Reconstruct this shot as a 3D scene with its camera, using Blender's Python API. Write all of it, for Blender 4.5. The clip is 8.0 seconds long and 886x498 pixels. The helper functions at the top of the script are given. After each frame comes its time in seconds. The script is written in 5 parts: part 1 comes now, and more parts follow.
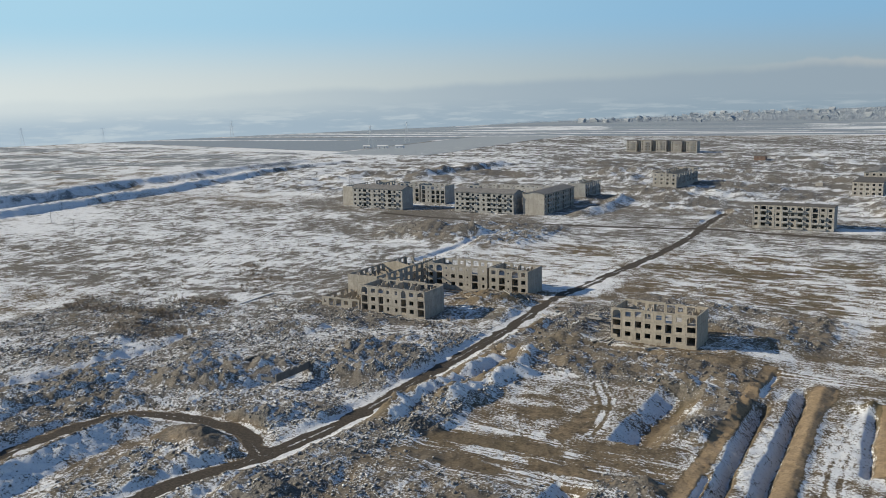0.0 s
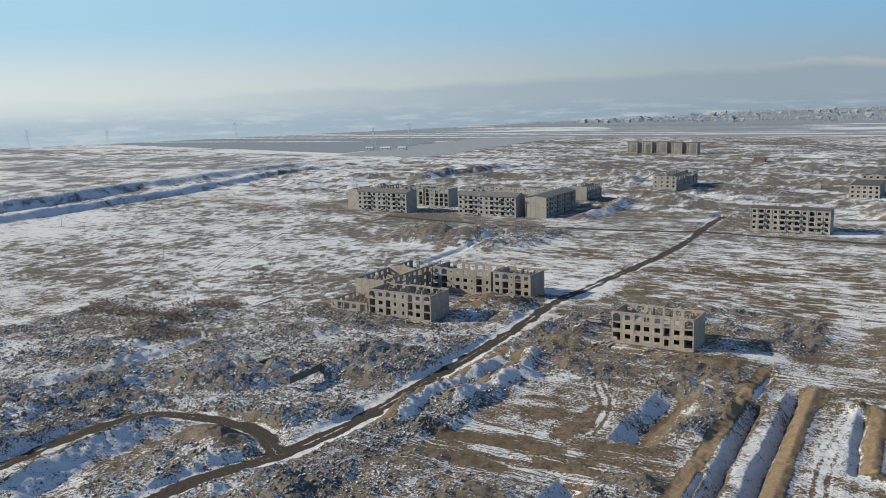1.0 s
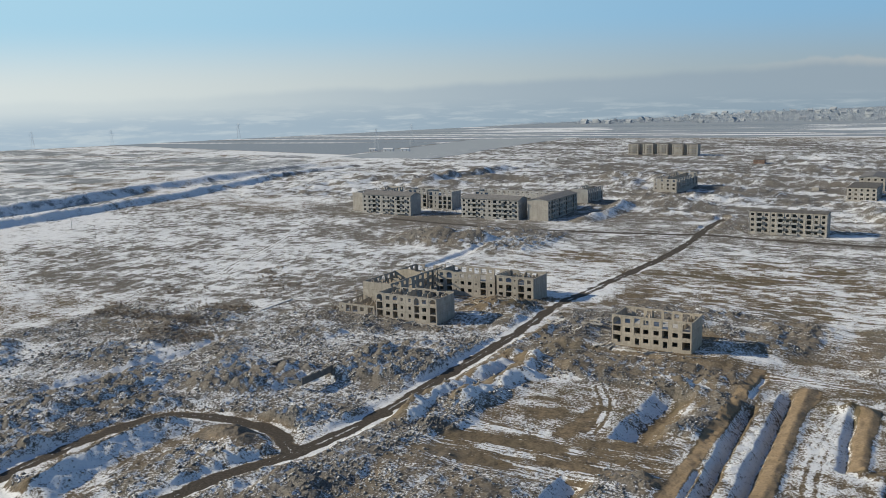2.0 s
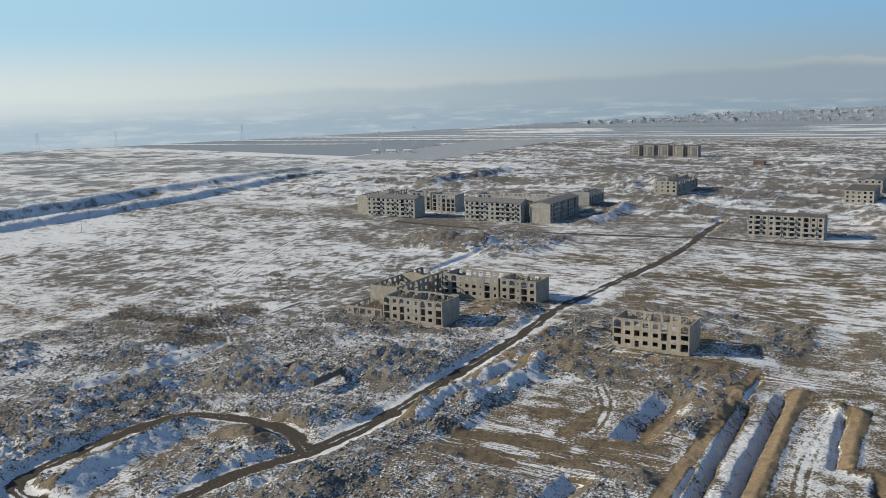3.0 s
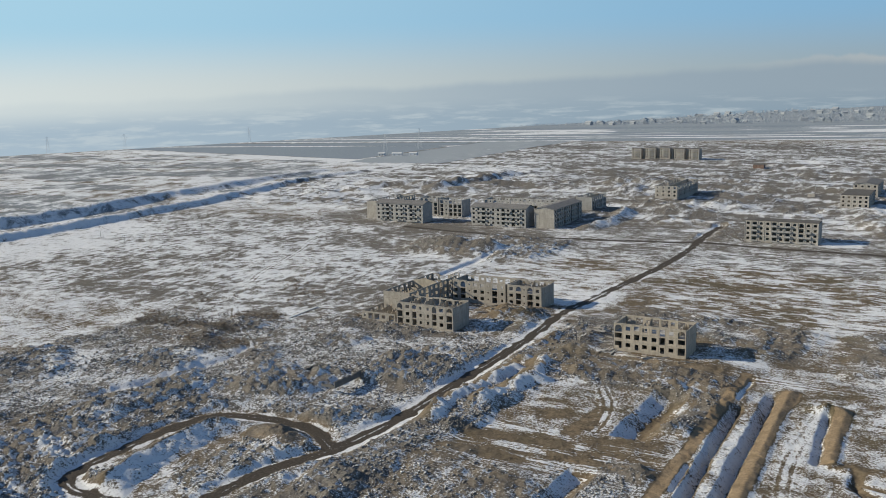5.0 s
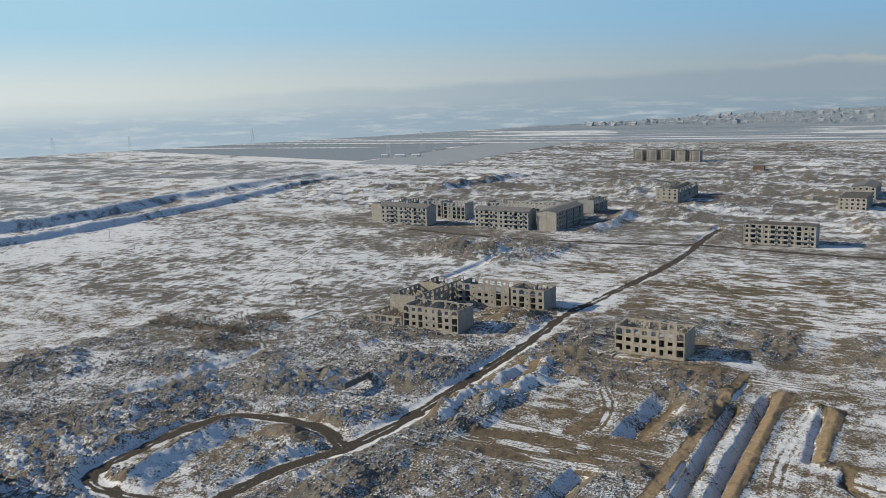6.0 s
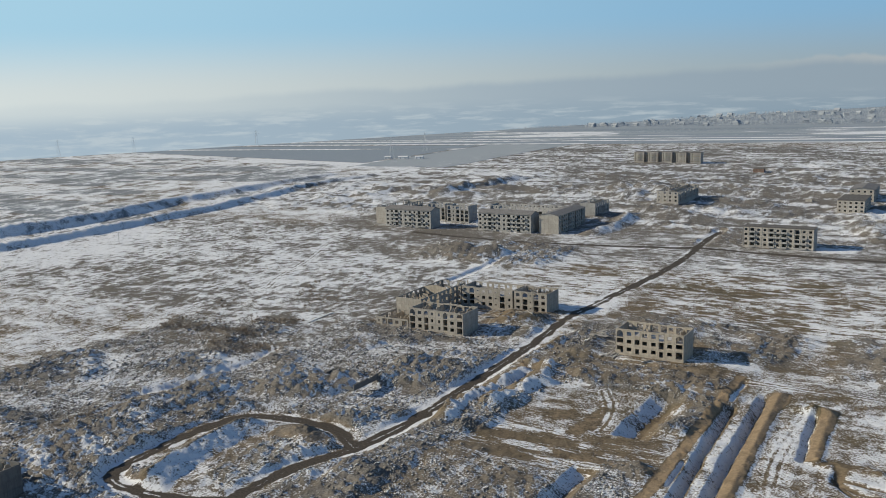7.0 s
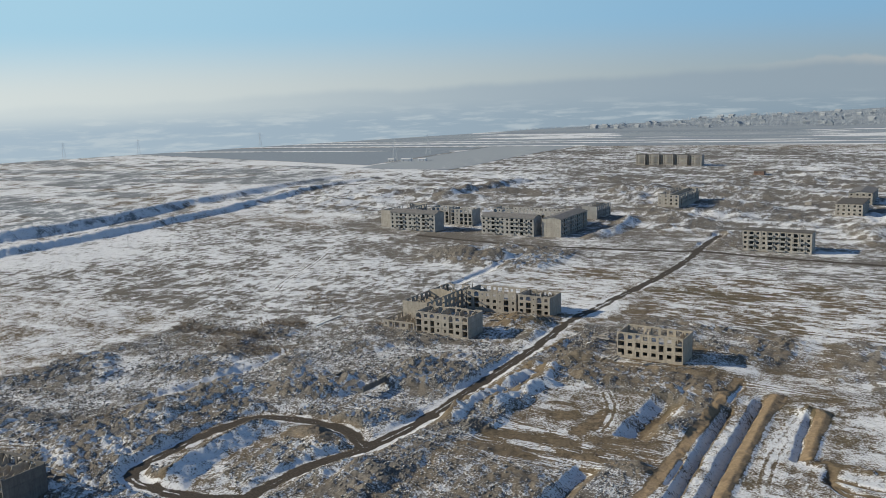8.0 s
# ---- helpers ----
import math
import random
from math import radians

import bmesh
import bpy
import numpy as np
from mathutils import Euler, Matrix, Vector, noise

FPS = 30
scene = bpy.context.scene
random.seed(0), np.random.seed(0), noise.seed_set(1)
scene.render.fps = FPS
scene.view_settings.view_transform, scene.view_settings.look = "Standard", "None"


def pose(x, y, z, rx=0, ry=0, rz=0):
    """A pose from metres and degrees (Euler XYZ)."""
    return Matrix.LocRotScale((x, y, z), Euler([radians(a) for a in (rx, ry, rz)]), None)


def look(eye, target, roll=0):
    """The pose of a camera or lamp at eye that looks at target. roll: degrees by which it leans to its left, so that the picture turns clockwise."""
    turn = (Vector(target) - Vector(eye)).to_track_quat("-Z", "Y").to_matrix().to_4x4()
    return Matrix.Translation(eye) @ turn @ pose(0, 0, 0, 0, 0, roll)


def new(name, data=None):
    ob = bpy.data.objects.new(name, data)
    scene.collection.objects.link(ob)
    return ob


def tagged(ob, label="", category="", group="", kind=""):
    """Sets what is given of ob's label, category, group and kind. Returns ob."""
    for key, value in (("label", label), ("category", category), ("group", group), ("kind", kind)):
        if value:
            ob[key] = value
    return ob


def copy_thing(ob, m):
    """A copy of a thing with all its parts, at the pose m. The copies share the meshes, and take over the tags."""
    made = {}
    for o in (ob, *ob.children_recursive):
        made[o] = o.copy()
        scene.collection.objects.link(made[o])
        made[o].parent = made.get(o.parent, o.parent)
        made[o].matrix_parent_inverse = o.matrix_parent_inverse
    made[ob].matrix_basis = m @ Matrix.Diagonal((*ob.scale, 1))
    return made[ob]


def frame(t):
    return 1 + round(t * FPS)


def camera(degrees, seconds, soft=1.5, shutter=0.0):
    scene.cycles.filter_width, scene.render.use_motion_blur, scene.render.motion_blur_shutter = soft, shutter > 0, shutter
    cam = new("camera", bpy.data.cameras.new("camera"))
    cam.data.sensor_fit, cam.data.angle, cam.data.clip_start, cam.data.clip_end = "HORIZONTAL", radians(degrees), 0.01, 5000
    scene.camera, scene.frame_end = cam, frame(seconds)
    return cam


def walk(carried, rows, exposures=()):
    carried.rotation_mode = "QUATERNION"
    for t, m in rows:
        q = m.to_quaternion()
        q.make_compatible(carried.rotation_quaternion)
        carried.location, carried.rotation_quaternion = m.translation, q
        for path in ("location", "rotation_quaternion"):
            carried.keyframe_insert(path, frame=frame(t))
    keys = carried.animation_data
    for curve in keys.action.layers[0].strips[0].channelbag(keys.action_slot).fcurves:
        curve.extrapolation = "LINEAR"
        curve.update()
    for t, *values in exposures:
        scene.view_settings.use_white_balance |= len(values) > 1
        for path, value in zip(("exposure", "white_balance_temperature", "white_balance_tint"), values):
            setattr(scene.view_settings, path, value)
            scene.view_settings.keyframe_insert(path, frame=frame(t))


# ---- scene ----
cam = camera(51.9, 8.0, soft=0.7)
# seconds, eye, yaw, pitch, roll
PATH = [
    (0.0, 0.12, -1.10, 78.24, 30.867, -10.022, -1.296),
    (0.5, 1.94, -5.51, 80.15, 30.912, -10.046, -1.331),
    (1.0, 3.74, -9.88, 82.05, 30.957, -10.072, -1.366),
    (1.5, 5.53, -14.23, 83.96, 31.003, -10.100, -1.403),
    (2.0, 7.30, -18.57, 85.86, 31.050, -10.129, -1.440),
    (2.5, 9.08, -22.89, 87.76, 31.097, -10.158, -1.477),
    (3.0, 10.85, -27.20, 89.65, 31.146, -10.187, -1.514),
    (3.5, 12.63, -31.50, 91.54, 31.195, -10.215, -1.551),
    (4.0, 14.41, -35.81, 93.43, 31.245, -10.242, -1.588),
    (4.5, 16.21, -40.11, 95.32, 31.297, -10.266, -1.624),
    (5.0, 18.01, -44.43, 97.21, 31.349, -10.288, -1.660),
    (5.5, 19.82, -48.75, 99.11, 31.403, -10.307, -1.695),
    (6.0, 21.63, -53.08, 101.02, 31.457, -10.322, -1.729),
    (6.5, 23.44, -57.42, 102.93, 31.513, -10.332, -1.762),
    (7.0, 25.24, -61.78, 104.86, 31.570, -10.338, -1.794),
    (7.5, 27.04, -66.14, 106.81, 31.629, -10.338, -1.824),
    (8.0, 28.82, -70.52, 108.79, 31.688, -10.331, -1.853),
]
walk(cam, [(t, pose(x, y, z, 90 + pitch, 0, yaw) @ pose(0, 0, 0, 0, 0, roll)) for t, x, y, z, yaw, pitch, roll in PATH], [(0.0, 0.02), (8.0, -0.05)])

# ---- light ----
SUN_AZ, SUN_EL = math.atan2(-0.42, -0.90), radians(25)
sun_way = Vector((math.cos(SUN_EL) * math.cos(SUN_AZ), math.cos(SUN_EL) * math.sin(SUN_AZ), math.sin(SUN_EL)))
world = bpy.data.worlds.new("winter_sky")
scene.world = world
world.use_nodes = True
wn = world.node_tree
sky = wn.nodes.new("ShaderNodeTexSky")
sky.sky_type, sky.sun_disc = "NISHITA", False
sky.sun_elevation, sky.sun_rotation = SUN_EL, math.pi / 2 - SUN_AZ
sky.altitude, sky.air_density, sky.dust_density, sky.ozone_density = 1500, 1.0, 0.4, 2.7
bg = wn.nodes["Background"]
bg.inputs["Strength"].default_value = 0.10
wn.links.new(sky.outputs[0], bg.inputs[0])
sun = new("sun", bpy.data.lights.new("sun", "SUN"))
sun.data.energy, sun.data.angle, sun.data.color = 4.4, radians(0.6), (1.0, 0.90, 0.70)
sun.matrix_world = look((0, 0, 300), Vector((0, 0, 300)) - sun_way)
scene.view_settings.exposure = 0.0


# ---- materials ----
def material(name, rough=0.9):
    m = bpy.data.materials.new(name)
    m.use_nodes = True
    b = m.node_tree.nodes["Principled BSDF"]
    b.inputs["Roughness"].default_value = rough
    b.inputs["Specular IOR Level"].default_value = 0.25
    return m, m.node_tree, b


def node(nt, kind, **inputs):
    n = nt.nodes.new(kind)
    for k, v in inputs.items():
        n.inputs[k.replace("_", " ")].default_value = v
    return n


def noise_of(nt, scale, detail=4.0, rough=0.55, vector=None):
    n = node(nt, "ShaderNodeTexNoise", Scale=scale, Detail=detail, Roughness=rough)
    if vector is None:
        vector = nt.nodes.new("ShaderNodeNewGeometry").outputs["Position"]
    nt.links.new(vector, n.inputs["Vector"])
    return n.outputs["Fac"]


def calc(nt, op, a, b=0.0, c=0.0, clamp=False):
    n = nt.nodes.new("ShaderNodeMath")
    n.operation, n.use_clamp = op, clamp
    for k, v in enumerate((a, b, c)):
        if isinstance(v, (int, float)):
            n.inputs[k].default_value = v
        else:
            nt.links.new(v, n.inputs[k])
    return n.outputs[0]


def step(nt, v, lo, hi):
    n = node(nt, "ShaderNodeMapRange", From_Min=lo, From_Max=hi)
    n.interpolation_type = "SMOOTHSTEP"
    nt.links.new(v, n.inputs["Value"])
    return n.outputs["Result"]


def blend(nt, fac, a, b, how="MIX"):
    n = nt.nodes.new("ShaderNodeMix")
    n.data_type, n.blend_type = "RGBA", how
    for k, v in ((0, fac), (6, a), (7, b)):
        if isinstance(v, (int, float)):
            n.inputs[k].default_value = v
        elif isinstance(v, tuple):
            n.inputs[k].default_value = (*v, 1)
        else:
            nt.links.new(v, n.inputs[k])
    return n.outputs[2]


def bump(nt, b, height, strength, distance):
    n = node(nt, "ShaderNodeBump", Strength=strength, Distance=distance)
    nt.links.new(height, n.inputs["Height"])
    nt.links.new(n.outputs[0], b.inputs["Normal"])


def attribute(nt, name):
    n = nt.nodes.new("ShaderNodeAttribute")
    n.attribute_name = name
    return n


def random_of(nt):
    return nt.nodes.new("ShaderNodeObjectInfo").outputs["Random"]


SNOW = (0.87, 0.875, 0.88)


def ground_material():
    m, nt, b = material("snowy_earth", 0.95)
    masks = attribute(nt, "masks")
    split = nt.nodes.new("ShaderNodeSeparateColor")
    nt.links.new(masks.outputs["Color"], split.inputs[0])
    snow_m, tan_m, road_m, grey_m = split.outputs[0], split.outputs[1], split.outputs[2], masks.outputs["Alpha"]
    tone = attribute(nt, "tone").outputs["Fac"]
    fine, mid, big = noise_of(nt, 1.5, 8, 0.7), noise_of(nt, 0.28, 6, 0.62), noise_of(nt, 0.03, 4)
    grain = noise_of(nt, 5.0, 5, 0.7)
    rows_at = node(nt, "ShaderNodeMapping", Scale=(0.09, 1.0, 1.0))
    nt.links.new(nt.nodes.new("ShaderNodeNewGeometry").outputs["Position"], rows_at.inputs["Vector"])
    rows = noise_of(nt, 1.25, 7, 0.62, rows_at.outputs[0])
    drifts = noise_of(nt, 0.3, 6, 0.6, rows_at.outputs[0])
    furrow = attribute(nt, "furrow").outputs["Fac"]
    soil = blend(nt, step(nt, mid, 0.35, 0.65), (0.075, 0.055, 0.034), (0.155, 0.117, 0.075))
    soil = blend(nt, step(nt, fine, 0.3, 0.75), soil, (0.24, 0.188, 0.124))
    soil = blend(nt, calc(nt, "MULTIPLY", step(nt, big, 0.5, 0.7), 0.5), soil, (0.10, 0.088, 0.05))
    # rubble's grey, also laid on farther soil to imitate haze
    stone = blend(nt, step(nt, fine, 0.35, 0.65), (0.095, 0.088, 0.080), (0.255, 0.238, 0.215))
    col = blend(nt, grey_m, soil, stone)
    sand = blend(nt, step(nt, mid, 0.3, 0.7), (0.27, 0.197, 0.12), (0.37, 0.275, 0.175))
    sand = blend(nt, step(nt, fine, 0.42, 0.7), sand, (0.21, 0.157, 0.10))
    rough_edge = calc(nt, "MULTIPLY", calc(nt, "SUBTRACT", calc(nt, "ADD", fine, mid), 1.0), 1.6)
    tan_m = step(nt, calc(nt, "ADD", tan_m, rough_edge), 0.25, 0.75)
    road_m = step(nt, calc(nt, "ADD", road_m, rough_edge), 0.3, 0.6)
    col = blend(nt, tan_m, col, sand)
    mud = blend(nt, step(nt, fine, 0.35, 0.7), (0.05, 0.042, 0.034), (0.115, 0.095, 0.075))
    col = blend(nt, road_m, col, mud)
    # far fields: distance haze put into the soil colour as blue-grey
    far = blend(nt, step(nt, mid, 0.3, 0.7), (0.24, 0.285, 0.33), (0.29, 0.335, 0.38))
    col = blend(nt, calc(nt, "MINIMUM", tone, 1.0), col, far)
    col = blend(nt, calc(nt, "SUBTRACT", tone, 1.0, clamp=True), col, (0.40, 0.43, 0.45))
    patch = calc(nt, "ADD", calc(nt, "MULTIPLY", grain, 0.30), calc(nt, "ADD", calc(nt, "MULTIPLY", fine, 0.44), calc(nt, "MULTIPLY", mid, 0.26)))
    lines = calc(nt, "ADD", calc(nt, "ADD", calc(nt, "MULTIPLY", rows, 0.34), calc(nt, "MULTIPLY", drifts, 0.18)), calc(nt, "ADD", calc(nt, "MULTIPLY", fine, 0.28), calc(nt, "MULTIPLY", grain, 0.20)))
    patch = calc(nt, "ADD", calc(nt, "MULTIPLY", patch, calc(nt, "SUBTRACT", 1.0, furrow)), calc(nt, "MULTIPLY", lines, furrow))
    patch = calc(nt, "MULTIPLY_ADD", calc(nt, "SUBTRACT", patch, 0.5), 1.75, 0.5)
    cover = step(nt, calc(nt, "ADD", patch, calc(nt, "SUBTRACT", snow_m, 1.0)), -0.022, 0.022)
    snow = blend(nt, step(nt, fine, 0.3, 0.7), (0.77, 0.78, 0.795), SNOW)
    col = blend(nt, cover, col, snow)
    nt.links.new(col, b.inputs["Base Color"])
    bump(nt, b, calc(nt, "ADD", calc(nt, "MULTIPLY", grain, 0.1), calc(nt, "ADD", calc(nt, "MULTIPLY", fine, 0.6), mid)), 0.8, 0.45)
    return m


def wall_material(name, light, dark, vary=0.25):
    m, nt, b = material(name, 0.92)
    geo = nt.nodes.new("ShaderNodeNewGeometry").outputs["Position"]
    mapped = node(nt, "ShaderNodeMapping", Scale=(1, 1, 0.18))
    nt.links.new(geo, mapped.inputs["Vector"])
    streak = noise_of(nt, 0.9, 5, 0.65, mapped.outputs[0])
    grain, blot = noise_of(nt, 5.0, 6, 0.7), noise_of(nt, 0.35, 4)
    col = blend(nt, calc(nt, "MULTIPLY", step(nt, streak, 0.38, 0.66), 0.65), light, tuple(c * 0.88 for c in dark))
    col = blend(nt, calc(nt, "MULTIPLY", step(nt, grain, 0.42, 0.75), 0.6), col, tuple(c * 0.6 for c in dark))
    col = blend(nt, calc(nt, "MULTIPLY", step(nt, noise_of(nt, 1.6, 6, 0.75), 0.5, 0.62), 0.55), col, tuple(c * 0.7 for c in dark))
    col = blend(nt, calc(nt, "MULTIPLY", step(nt, blot, 0.5, 0.7), 0.45), col, tuple(c * 1.2 for c in light))
    col = blend(nt, calc(nt, "MULTIPLY", random_of(nt), vary), col, tuple(c * 0.72 for c in dark))
    nt.links.new(col, b.inputs["Base Color"])
    bump(nt, b, grain, 0.5, 0.05)
    return m


def plain_material(name, a, c, scale=1.5, rough=0.9):
    m, nt, b = material(name, rough)
    col = blend(nt, step(nt, noise_of(nt, scale, 5, 0.65), 0.35, 0.68), a, c)
    col = blend(nt, calc(nt, "MULTIPLY", random_of(nt), 0.2), col, tuple(v * 0.7 for v in a))
    nt.links.new(col, b.inputs["Base Color"])
    bump(nt, b, noise_of(nt, scale * 4, 4), 0.4, 0.05)
    return m


def snowy_material(name, a, c, scale, lo, hi):
    """Something that has snow lying on its upward faces."""
    m, nt, b = material(name, 0.95)
    geo = nt.nodes.new("ShaderNodeNewGeometry")
    up = node(nt, "ShaderNodeSeparateXYZ")
    nt.links.new(geo.outputs["Normal"], up.inputs[0])
    col = blend(nt, step(nt, noise_of(nt, scale, 4), 0.35, 0.68), a, c)
    col = blend(nt, calc(nt, "MULTIPLY", geo.outputs["Random Per Island"], 0.5), col, tuple(v * 0.55 for v in a))
    cover = calc(nt, "ADD", up.outputs[2], calc(nt, "MULTIPLY", calc(nt, "SUBTRACT", noise_of(nt, 0.12, 4), 0.5), 2.2))
    cover = calc(nt, "ADD", cover, calc(nt, "MULTIPLY", calc(nt, "SUBTRACT", geo.outputs["Random Per Island"], 0.5), 0.25))
    col = blend(nt, step(nt, cover, lo, hi), col, SNOW)
    nt.links.new(col, b.inputs["Base Color"])
    return m


EARTH = ground_material()
PANEL = wall_material("weathered_tuff_panel", (0.435, 0.402, 0.356), (0.32, 0.294, 0.258))
PANEL_FAR = wall_material("grey_concrete_panel", (0.43, 0.425, 0.41), (0.33, 0.328, 0.32))
PANEL_PALE = wall_material("pale_plastered_panel", (0.46, 0.435, 0.395), (0.37, 0.345, 0.31))
WHITEWASH = plain_material("snow_dusted_concrete", (0.70, 0.70, 0.69), (0.84, 0.84, 0.85), 0.8)
BRICK = wall_material("reddish_brickwork", (0.30, 0.205, 0.165), (0.22, 0.155, 0.13))
PANEL_WARM = wall_material("yellowish_tuff_panel", (0.52, 0.465, 0.385), (0.37, 0.325, 0.265))
INNER = wall_material("bare_inner_wall", (0.50, 0.44, 0.36), (0.34, 0.30, 0.245))
# weathered concrete with shade put into its base colour
PANEL_SHADED = wall_material("shaded_weathered_concrete", (0.19, 0.185, 0.178), (0.14, 0.136, 0.13))
SLAB = plain_material("concrete_slab", (0.20, 0.185, 0.165), (0.34, 0.32, 0.29))
SLATE = plain_material("grey_slate_sheet", (0.17, 0.165, 0.16), (0.26, 0.25, 0.245), 0.8)
FELT = plain_material("weathered_roofing_felt", (0.105, 0.095, 0.085), (0.20, 0.185, 0.165), 0.5)
FLOOR = plain_material("pale_concrete_floor", (0.36, 0.34, 0.31), (0.62, 0.61, 0.60), 0.5)
# pylon steel paled to carry air haze in its colour
STEEL = plain_material("hazed_galvanised_steel", (0.58, 0.61, 0.64), (0.68, 0.71, 0.73), 3.0, 0.6)
STONES = snowy_material("broken_stone", (0.165, 0.155, 0.142), (0.315, 0.295, 0.268), 1.2, 0.7, 1.25)
TWIGS = plain_material("dry_twigs", (0.25, 0.205, 0.155), (0.40, 0.33, 0.26), 0.5)
# village trees and houses: air haze painted in as pale blue-grey
BARE_TREE = plain_material("hazed_tree_crown", (0.40, 0.44, 0.49), (0.48, 0.52, 0.56), 0.05)
VILLAGE_HAZED = plain_material("hazed_village_house", (0.38, 0.41, 0.44), (0.46, 0.49, 0.52), 0.02)


# ---- helpers for things ----
def thing(name, label, category, group="", at=(0, 0, 0)):
    ob = new(name)
    ob.empty_display_size = 1
    ob.location = at
    return tagged(ob, label, category, group)


def link_part(name, mesh, parent, m=None, label=""):
    ob = new(name, mesh)
    ob.parent = parent
    if m is not None:
        ob.matrix_basis = m
    return tagged(ob, label) if label else ob


def mesh_of(name, verts, faces, mat, smooth=False):
    me = bpy.data.meshes.new(name)
    me.from_pydata(verts, [], faces)
    if mat:
        me.materials.append(mat)
    if smooth:
        me.shade_smooth()
    me.update()
    return me


def boxes(list_of):
    """Verts and faces of boxes (x0, x1, y0, y1, z0, z1)."""
    v, f = [], []
    for x0, x1, y0, y1, z0, z1 in list_of:
        k = len(v)
        v += [(x0, y0, z0), (x1, y0, z0), (x1, y1, z0), (x0, y1, z0), (x0, y0, z1), (x1, y0, z1), (x1, y1, z1), (x0, y1, z1)]
        f += [(k + 3, k + 2, k + 1, k), (k + 4, k + 5, k + 6, k + 7), (k, k + 1, k + 5, k + 4), (k + 1, k + 2, k + 6, k + 5), (k + 2, k + 3, k + 7, k + 6), (k + 3, k, k + 4, k + 7)]
    return v, f


def box_mesh(name, mat, *list_of):
    return mesh_of(name, *boxes(list_of), mat)


# ---- relief of the ground ----
def lattice(ix, iy, seed):
    h = (ix.astype(np.int64) * 374761393 + iy.astype(np.int64) * 668265263 + seed * 974634777) & 0x7FFFFFFF
    h = ((h ^ (h >> 13)) * 1274126177) & 0x7FFFFFFF
    return ((h ^ (h >> 16)) & 0xFFFF) / 65535.0


def value_noise(x, y, size, seed=0):
    x, y = x / size, y / size
    ix, iy = np.floor(x), np.floor(y)
    fx, fy = x - ix, y - iy
    fx, fy = fx * fx * (3 - 2 * fx), fy * fy * (3 - 2 * fy)
    a, b = lattice(ix, iy, seed), lattice(ix + 1, iy, seed)
    c, d = lattice(ix, iy + 1, seed), lattice(ix + 1, iy + 1, seed)
    return (a * (1 - fx) + b * fx) * (1 - fy) + (c * (1 - fx) + d * fx) * fy


def fbm(x, y, size, seed=0, octaves=4, gain=0.5):
    s, amp, tot = 0.0, 1.0, 0.0
    for k in range(octaves):
        c, n = math.cos(0.6 * k), math.sin(0.6 * k)
        s = s + amp * value_noise(c * x - n * y, n * x + c * y, size / 2 ** k, seed + 17 * k)
        tot += amp
        amp *= gain
    return s / tot


def cones(x, y, size, seed=0):
    """Dumped heaps: 1 at the middle of a heap, 0 between heaps."""
    x, y = x / size, y / size
    ix, iy = np.floor(x), np.floor(y)
    best = np.full(np.shape(x), 9.0)
    for dx in (-1, 0, 1):
        for dy in (-1, 0, 1):
            jx, jy = ix + dx, iy + dy
            r = 0.62 + 0.5 * lattice(jx, jy, seed + 3)
            best = np.minimum(best, np.hypot(x - jx - 0.15 - 0.7 * lattice(jx, jy, seed + 1), y - jy - 0.15 - 0.7 * lattice(jx, jy, seed + 2)) / r)
    return np.clip(1 - best, 0, 1)


def smooth(v, lo, hi):
    t = np.clip((v - lo) / (hi - lo), 0, 1)
    return t * t * (3 - 2 * t)


def within(x, y, x0, x1, y0, y1, soft):
    return smooth(x, x0 - soft, x0 + soft) * smooth(-x, -x1 - soft, -x1 + soft) * smooth(y, y0 - soft, y0 + soft) * smooth(-y, -y1 - soft, -y1 + soft)


def off_line(x, y, line):
    """The distance from a line of plan points."""
    best = np.full(np.shape(x), 1e9)
    for (ax, ay), (bx, by) in zip(line, line[1:]):
        t = np.clip(((x - ax) * (bx - ax) + (y - ay) * (by - ay)) / ((bx - ax) ** 2 + (by - ay) ** 2), 0, 1)
        best = np.minimum(best, np.hypot(x - ax - t * (bx - ax), y - ay - t * (by - ay)))
    return best


def rounded(line, times=2):
    for _ in range(times):
        out = [line[0]]
        for (ax, ay), (bx, by) in zip(line, line[1:]):
            out += [(0.75 * ax + 0.25 * bx, 0.75 * ay + 0.25 * by), (0.25 * ax + 0.75 * bx, 0.25 * ay + 0.75 * by)]
        line = out + [line[-1]]
    return line


ROAD = rounded([(-136, 70), (-139, 90), (-139, 108), (-138, 119), (-135.5, 127), (-131, 138), (-129, 150), (-127.6, 166), (-128, 184), (-129, 210), (-130, 246), (-131, 268), (-134, 292), (-134.6, 308), (-132.6, 328), (-131.4, 352), (-128.8, 382), (-127.2, 412), (-126.8, 446), (-129, 485), (-132.5, 520), (-132, 550)], 1)
LOOP = rounded([(-131, 139), (-136, 142.5), (-142.5, 148), (-152.5, 149.4), (-163, 149), (-172.5, 147.4), (-180, 143.2), (-182.3, 134), (-183.8, 125), (-183.6, 115), (-183.4, 106), (-183, 98.5), (-180.5, 92), (-174, 88.8), (-162, 89.2), (-151, 90), (-139, 96)], 1)
